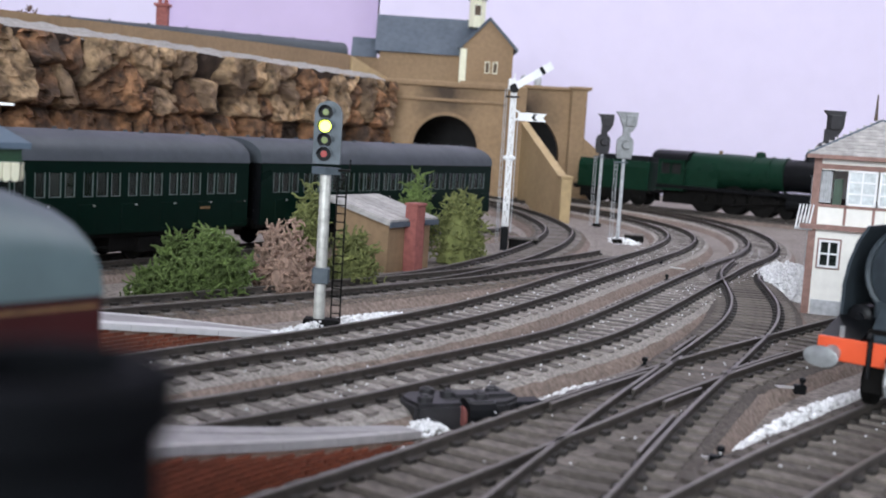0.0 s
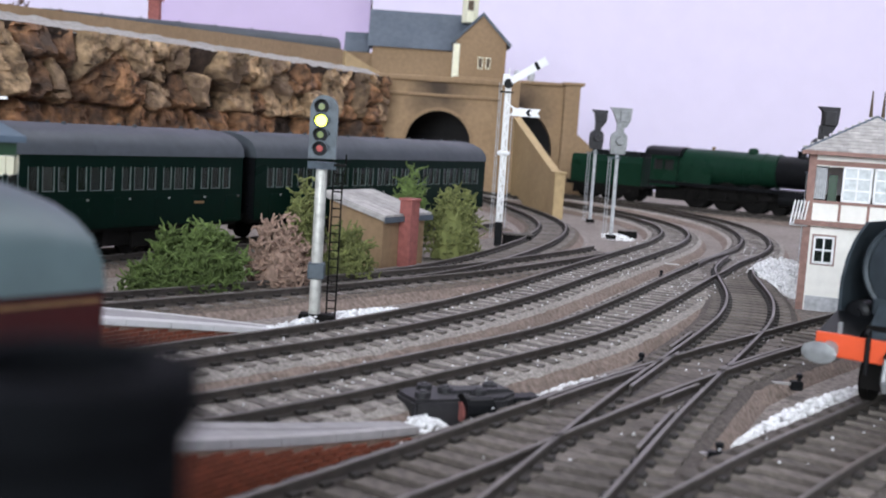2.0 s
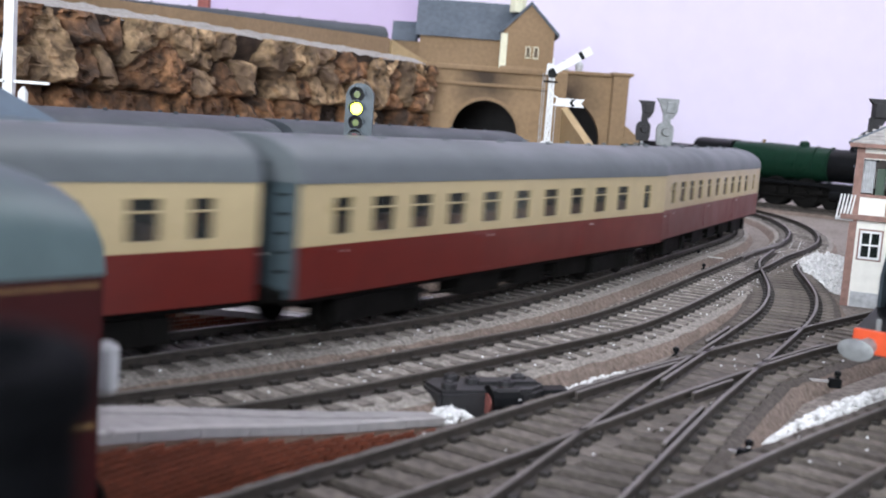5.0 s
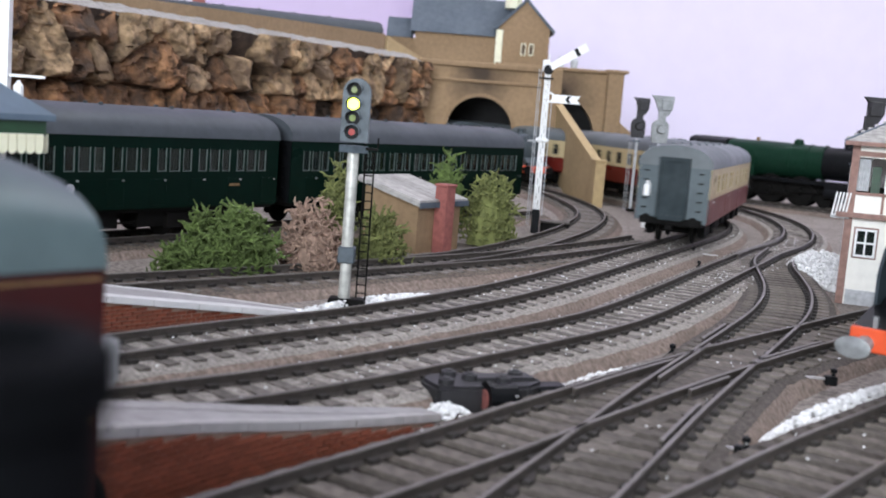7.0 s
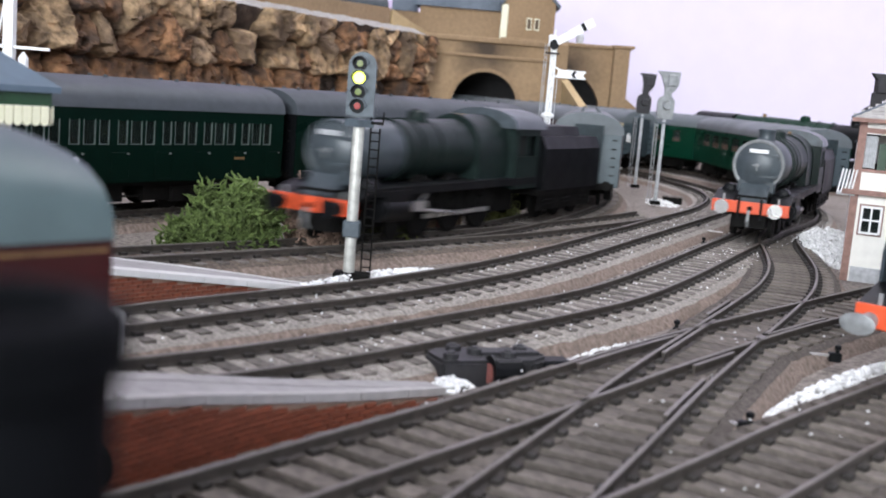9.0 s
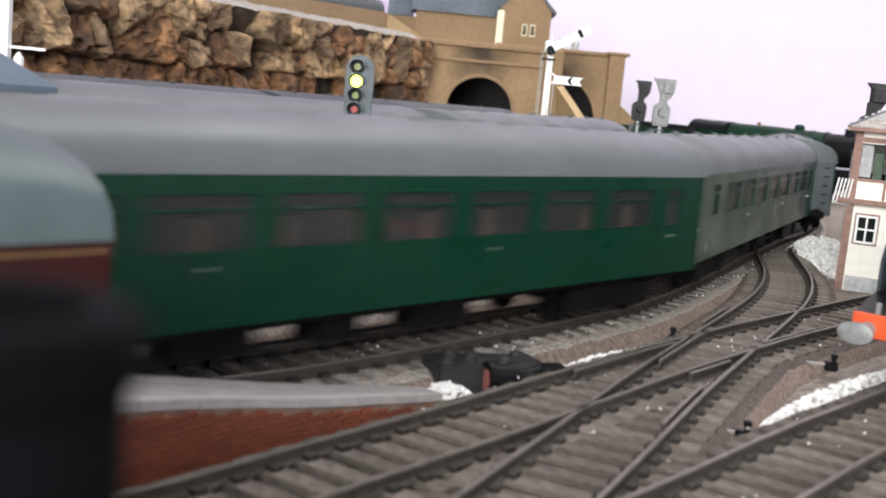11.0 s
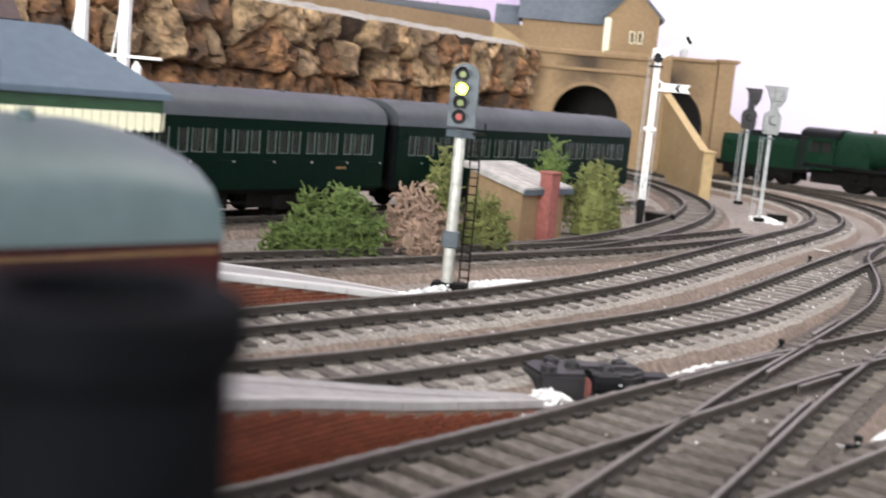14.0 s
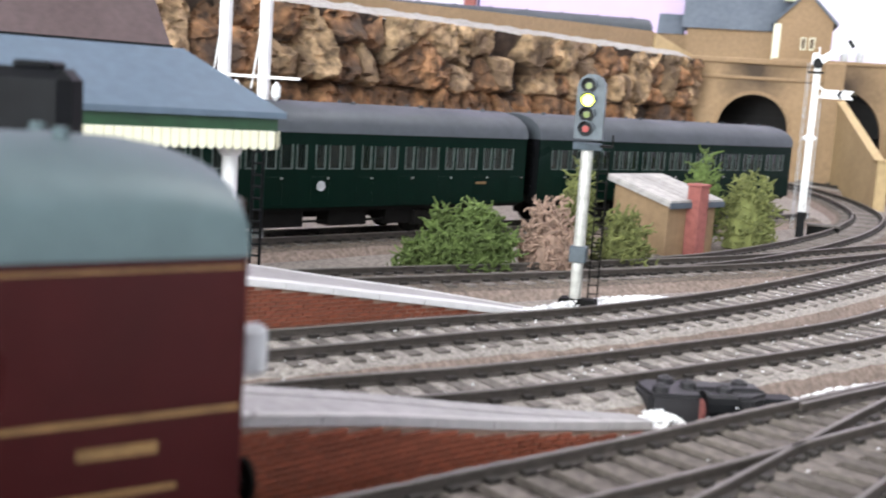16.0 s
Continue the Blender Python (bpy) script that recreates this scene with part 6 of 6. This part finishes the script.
def small_things():
    chippings("white chippings heaped by the signal base", LINE_B, near_s(LINE_B, -32, 291), near_s(LINE_B, 18, 362), 23.0, 4.2, 4.6, 1500, 1, -6.4)
    chippings("white chippings between the tracks", LINE_A, near_s(LINE_A, 36, 231), near_s(LINE_A, 78, 287), 21.5, 1.8, 4.0, 520, 3)
    chippings("bank of white chippings beside the siding", LINE_D, near_s(LINE_D, 84, 211), near_s(LINE_D, 150, 286), 21, 5, 6.5, 2000, 4)
    chippings("white chippings beside the main line", LINE_C, near_s(LINE_C, 92, 410), near_s(LINE_C, 130, 490), 19.5, 1.6, 3.5, 260, 5)
    for cx, cy, rx, ry, top, n, label in ((178, 512, 15, 46, 15, 2600, "heap of white chippings at the signal box"), (3.5, 231, 7, 4.5, 3.6, 190, "white chippings beside the point motor"), (139, 726, 10, 30, 3.2, 300, "white chippings round the signal bases")):
        bm = B()
        rnd = random.Random(5)
        if top > 5:
            bmesh.ops.create_icosphere(bm, subdivisions=3, radius=1.0)
        for v in bm.verts:
            w = 0.82 + 0.3 * noise.noise((v.co.x * 2.2 + cx, v.co.y * 2.2, cy))
            v.co = Vector((cx + v.co.x * rx * w, cy + v.co.y * ry * w, -8 + max(-0.05, v.co.z) * top * 0.55))
        for _ in range(n):
            a, r = rnd.uniform(0, math.tau), rnd.random() ** 0.5
            r *= 1.0 + 0.4 * noise.noise((math.cos(a) * 1.6 + cx, math.sin(a) * 1.6, 2.0))
            m0 = len(bm.verts)
            bmesh.ops.create_icosphere(bm, subdivisions=1, radius=rnd.uniform(0.4, 0.85))
            bm.verts.ensure_lookup_table()
            o = Vector((cx + rx * r * math.cos(a), cy + ry * r * math.sin(a), -8 + max(0.4, top * (1 - r * r)) * rnd.uniform(0.7, 1)))
            for v in bm.verts[m0:]:
                v.co = v.co * rnd.uniform(0.75, 1.2) + o
        tagged(part("white_chippings", bm, M_WHITESTONE), label, "chippings", kind="stuff")
    for x, y, rz in ((66, 300, -14), (62, 212, 160), (104, 284, 175), (118, 502, -20), (24, 246, 20), (128, 560, -20), (172, 505, 170)):
        point_lever(x, y, rz)
    # point motor: a dark moulded housing with a coil
    t = tagged(empty("point_motor", mmpose(11, 243, -8, 20)), "dark grey point motor housing beside the track", "point motor")
    bm = zprism(B(), [(-13, -7), (9, -7), (14, -3), (14, 6), (-11, 6), (-14, 2)], 0, 6.8)
    bmesh.ops.bevel(bm, geom=bm.edges[:], offset=0.8, segments=2, affect="EDGES")
    part("housing", bm, M_MOTOR, t, "dark plastic housing")
    for x, y in ((-10, -4), (-3, 0), (4, -3), (9, 2), (-7, 3)):
        part("boss", lathe(B(), (x, y, 6.4), (0, 0, 1), [(0, 1.8), (1.6, 1.7), (1.7, 1.0), (2.0, 0.9)], 10), M_MOTOR, t)
    part("rib", box(B(), -2, 12, -2.2, -0.6, 6.5, 7.6), M_MOTOR, t)
    part("coil", cyl(cyl(B(), (-1, -7.6, 4.2), (5, -7.6, 4.2), 3.4, seg=14), (-2, -7.6, 4.2), (-1, -7.6, 4.2), 4.0, seg=14), M_BLACK, t)
    part("coil_core", cyl(B(), (-2.4, -7.6, 4.2), (-1.9, -7.6, 4.2), 2.2, seg=12), M_BRICKRED, t, "copper coloured coil end")
    part("terminal", box(B(), 12, 20, -5, 1, 0, 6, bev=0.8), M_BLACK, t)
    part("blue_wire", cyl(B(), (10, -7, 3), (17, -7, 2.5), 0.9, seg=8), mat("blue_wire", (0.05, 0.16, 0.40), 0.5), t, "blue insulated wire")


# ---- trains ----
def trains():
    g = "dark green suburban coaches"
    sub = dict(L=207, lower=M_GREEN, roof=M_ROOF, end=M_BLACK, compartments=True, group=g)
    def comp_wins(L):
        out = []
        n = 9
        for i in range(n):
            c = -L / 2 + 6 + (i + 0.5) * (L - 12) / n
            out += [(c - 8.6, c - 4.6), (c - 2.4, c + 2.4), (c + 4.6, c + 8.6)]
        return out
    c1 = coach("suburban_coach", "dark green suburban coach with grey roof at the platform", wins=comp_wins(207), zw=(26.5, 35), **sub)
    s = near_s(LINE_G, -77, 512)
    c1.matrix_basis = on_line(LINE_G, s + 90, 70)
    for k in (1, 2):
        o = copy_thing(c1, on_line(LINE_G, s - 126 - 213 * (k - 1), 70))
        if k == 1:
            part("roundel", cyl(B(), (-6, -18.2, 20), (-6, -18.45, 20), 1.9, seg=18), M_LGREY, o, "small pale round emblem")
            part("number", box(B(), 74, 80, -18.4, -18.2, 20.2, 21.2), M_GOLD, o, "plain number bar")
    # near maroon van at the platform
    v = coach("parcels_van", "maroon parcels van with blue grey roof and yellow lining", 256, M_MAROON, None, M_ROOF_BLUE, M_MAROON, wins=[(-112, -100), (-60, -48), (20, 32)], zw=(27, 35), lining=((23.5, 0.6), (38.3, 0.3)), domed=True)
    v.matrix_basis = on_line(LINE_A, near_s(LINE_A, -47.8, 121) - 128, 90)
    bm = box(B(), 111, 119, -18.32, -18.18, 20.0, 21.2)
    part("number", bm, M_GOLD, v, "plain yellow number bar")
    part("lettering", box(B(), 101, 121, -18.32, -18.18, 16.0, 16.6), M_GOLD, v, "plain yellow lettering bar")
    bm = box(B(), 128.6, 132.0, -16, -13.4, 26.0, 31.5, bev=0.6)
    part("end_fitting", bm, M_LGREY, v, "pale grey box fitting on the end")
    # black locomotive close by and the one at the signal box
    k = loco("black_tank_engine", "black steam locomotive standing on the near siding", M_SOOTY, M_SOOTY, M_SOOTY, deflectors=False, whites=False, cz=26.0, boil_r=9.0, stack=[(0, 6.0), (1.8, 5.0), (3.6, 4.5), (13.4, 4.4), (14.0, 4.9), (15.6, 4.9), (16.0, 4.4), (16.0, 3.2), (12.0, 3.0)])
    k.matrix_basis = mmpose(-0.1, 5.4, 0) @ on_line(LINE_K, near_s(LINE_K, -14.2, 29.6) - 102, 70)
    k2 = loco("black_locomotive", "dark blue black steam locomotive with red buffer beam", M_SMOKEBOX, M_SMOKEBOX, M_BLACK, deflectors=True, whites=False, oval=True)
    k2.matrix_basis = on_line(LINE_D, near_s(LINE_D, 96, 225) + 146, 70, -1)
    # green engine standing on the far line
    k3 = loco("green_locomotive", "bright green steam locomotive on the far line", M_LOCO_GREEN, M_BLACK, M_LOCO_GREEN, deflectors=False, whites=False, cz=35.0, boil_r=13.0, rods=M_UNDER)
    k3.matrix_basis = on_line(LINE_F, near_s(LINE_F, 270, 1007) - 24, 70) @ Matrix.Scale(1.1, 4)
    # moving trains: one engine and three coaches each
    LT, LC, LS = 234.0, 258.0, 246.0
    mk = dict(L=LT, lower=M_CRIMSON, upper=M_CREAM, end=M_ENDBLUE, waist=24.5, zw=(27, 36))
    wide = [(-104, -97), (-88, -78), (-70, -60), (-52, -42), (-32, -22), (-12, -2), (8, 18), (28, 38), (48, 58), (68, 78), (94, 101)]
    b_loco = loco("express_locomotive", "lined green steam locomotive with black smokebox", M_GREEN, M_BLACK, M_LOCO_GREEN, deflectors=False, lining=True, group="moving trains", rods=M_UNDER, beam=M_CRIMSON)
    b1 = coach("express_coach", "cream and crimson coach with pale grey roof", roof=M_ROOF_PALE, wins=wide, group="cream and crimson coaches", **mk)
    b2 = copy_thing(b1, mmpose(0, 0, 0))
    b3 = coach("brake_coach", "cream and crimson brake coach with white tail lamp", roof=M_ROOF_PALE, wins=[(-88, -78), (-66, -56), (-48, -40), (-24, -15), (-10, -3), (18, 26), (42, 50), (62, 70), (82, 90), (98, 104)], group="cream and crimson coaches", tail_lamp=True, **mk)
    s_loco = loco("mixed_traffic_locomotive", "black steam locomotive with red buffer beam and green sheen", M_DULL_GREEN, M_SMOKE_GREY, M_BLACK, deflectors=False, group="moving trains", cz=32.5, boil_r=10.8, whites=False)
    mr = dict(L=LS, lower=M_MAROON, roof=M_ROOF_PALE, end=M_ENDBLUE, wins=wide, zw=(27, 36), group="maroon coaches")
    s1 = coach("maroon_coach", "maroon coach with pale grey roof", **mr)
    s2 = copy_thing(s1, mmpose(0, 0, 0))
    s3 = copy_thing(s1, mmpose(0, 0, 0))
    c_loco = loco("passenger_locomotive", "grey black steam locomotive with pale grey smokebox and red beam", M_DULL_GREEN, M_SMOKE_GREY, M_BLACK, deflectors=False, group="moving trains", cz=33.5, boil_r=11.6)
    gr = dict(L=LC, lower=M_GREEN_BR, roof=M_ROOF_PALE, end=M_ENDBLUE, zw=(26, 36), group="bright green coaches")
    big = [(-116, -108), (-100, -78), (-72, -50), (-44, -22), (-16, 6), (12, 34), (40, 62), (68, 90), (104, 112)]
    g1 = coach("green_coach", "bright green coach with pale grey roof and wide windows", wins=big, **gr)
    g2 = copy_thing(g1, mmpose(0, 0, 0))
    g3 = coach("green_brake_coach", "bright green brake coach with pale grey roof", wins=[(-112, -104), (-88, -76), (-66, -54), (-44, -32), (-22, -10), (0, 12), (44, 56), (70, 84), (102, 110)], **gr)
    return dict(B=(b_loco, b1, b2, b3), S=(s_loco, s1, s2, s3), C=(c_loco, g1, g2, g3), length=dict(B=LT, S=LS, C=LC))


def motions():
    """Keys each vehicle along its line; the front's way along the line is given at some times."""
    fleet = TRAINS
    p = near_s(LINE_B, 48, 420)
    runs = {
        "B": (LINE_B, 1, [(0.0, p - 620), (1.3, p - 600), (1.8, p - 400), (2.2, p - 272), (2.6, p - 155), (3.0, p - 36), (3.5, p + 110), (4.5, p + 396), (5.8, p + 756), (6.0, p + 812), (6.5, p + 958), (7.0, p + 1102), (7.5, p + 1262), (8.0, p + 1348), (8.5, p + 1425), (9.0, p + 1505), (10.0, p + 1700), (10.8, p + 1840), (11.6, p + 1880), (16.0, p + 1880)]),
    }
    q = near_s(LINE_S, 82, 640)
    runs["S"] = (LINE_S, -1, [(0.0, q + 720), (5.0, q + 720), (5.6, q + 660), (7.0, q + 310), (7.5, q + 160), (8.0, q + 22), (8.5, q - 148), (9.0, q - 302), (9.2, q - 370), (10.0, q - 632), (11.3, q - 1108), (12.0, q - 1390), (12.6, q - 1610), (13.4, q - 1760), (16.0, q - 1760)])
    r = near_s(LINE_C, 132, 495)
    runs["C"] = (LINE_C, -1, [(0.0, r + 1000), (4.6, r + 1000), (5.4, r + 860), (7.0, r + 500), (7.5, r + 378), (8.0, r + 256), (8.5, r + 132), (9.0, r), (9.2, r - 52), (10.0, r - 298), (11.3, r - 796), (11.5, r - 876), (12.0, r - 1080), (12.5, r - 1298), (13.0, r - 1500), (13.6, r - 1650), (14.2, r - 1680), (16.0, r - 1680)])
    for key, (line, way, table) in runs.items():
        ts, ss = np.array([a for a, _ in table]), np.array([b for _, b in table])
        d = np.gradient(ss, ts)

        def front(t):
            i = int(np.clip(np.searchsorted(ts, t) - 1, 0, len(ts) - 2))
            h = ts[i + 1] - ts[i]
            u = (t - ts[i]) / h
            m0, m1 = d[i] * h, d[i + 1] * h
            if ss[i + 1] == ss[i]:
                return ss[i]
            return (2 * u**3 - 3 * u**2 + 1) * ss[i] + (u**3 - 2 * u**2 + u) * m0 + (3 * u**2 - 2 * u**3) * ss[i + 1] + (u**3 - u**2) * m1

        for n, ob in enumerate(fleet[key]):
            long = fleet["length"][key]
            back = 134 if n == 0 else 241 + (n - 0.5) * (long + 6)
            half = 105 if n == 0 else 92
            rows = []
            t = 0.0
            while t < 16.01:
                rows.append((t, on_line(line, front(t) - way * back, half, way)))
                t += 0.2
            walk(ob, rows)


room()
ground()
rock_face()
tunnels()
upper_level()
house()
plants()
hut()
signal_box()
colour_signal()
semaphore()
tall_signals()
canopy()
small_things()
TRAINS = trains()
FAR_PLATFORM = platform("far_platform", LINE_B, near_s(LINE_B, -15, 313), 18.5, 54, 105, 420, "grey platform ramp with white edges and red brick face")
NEAR_PLATFORM = platform("near_platform", LINE_C, near_s(LINE_C, -17, 241), -18.0, -38.5, 101, 380, "grey platform ramp with white edge beside the near track")
tracks()
brick_course(FAR_PLATFORM[1], LINE_B, near_s(LINE_B, -15, 313) - 175, near_s(LINE_B, -15, 313) - 4, FAR_PLATFORM[2], lambda s: FAR_PLATFORM[3](s, 18.5), 1)
brick_course(NEAR_PLATFORM[1], LINE_C, near_s(LINE_C, -17, 241) - 120, near_s(LINE_C, -17, 241) - 4, NEAR_PLATFORM[2], lambda s: NEAR_PLATFORM[3](s, -38.5) + 0.9, -1)
motions()
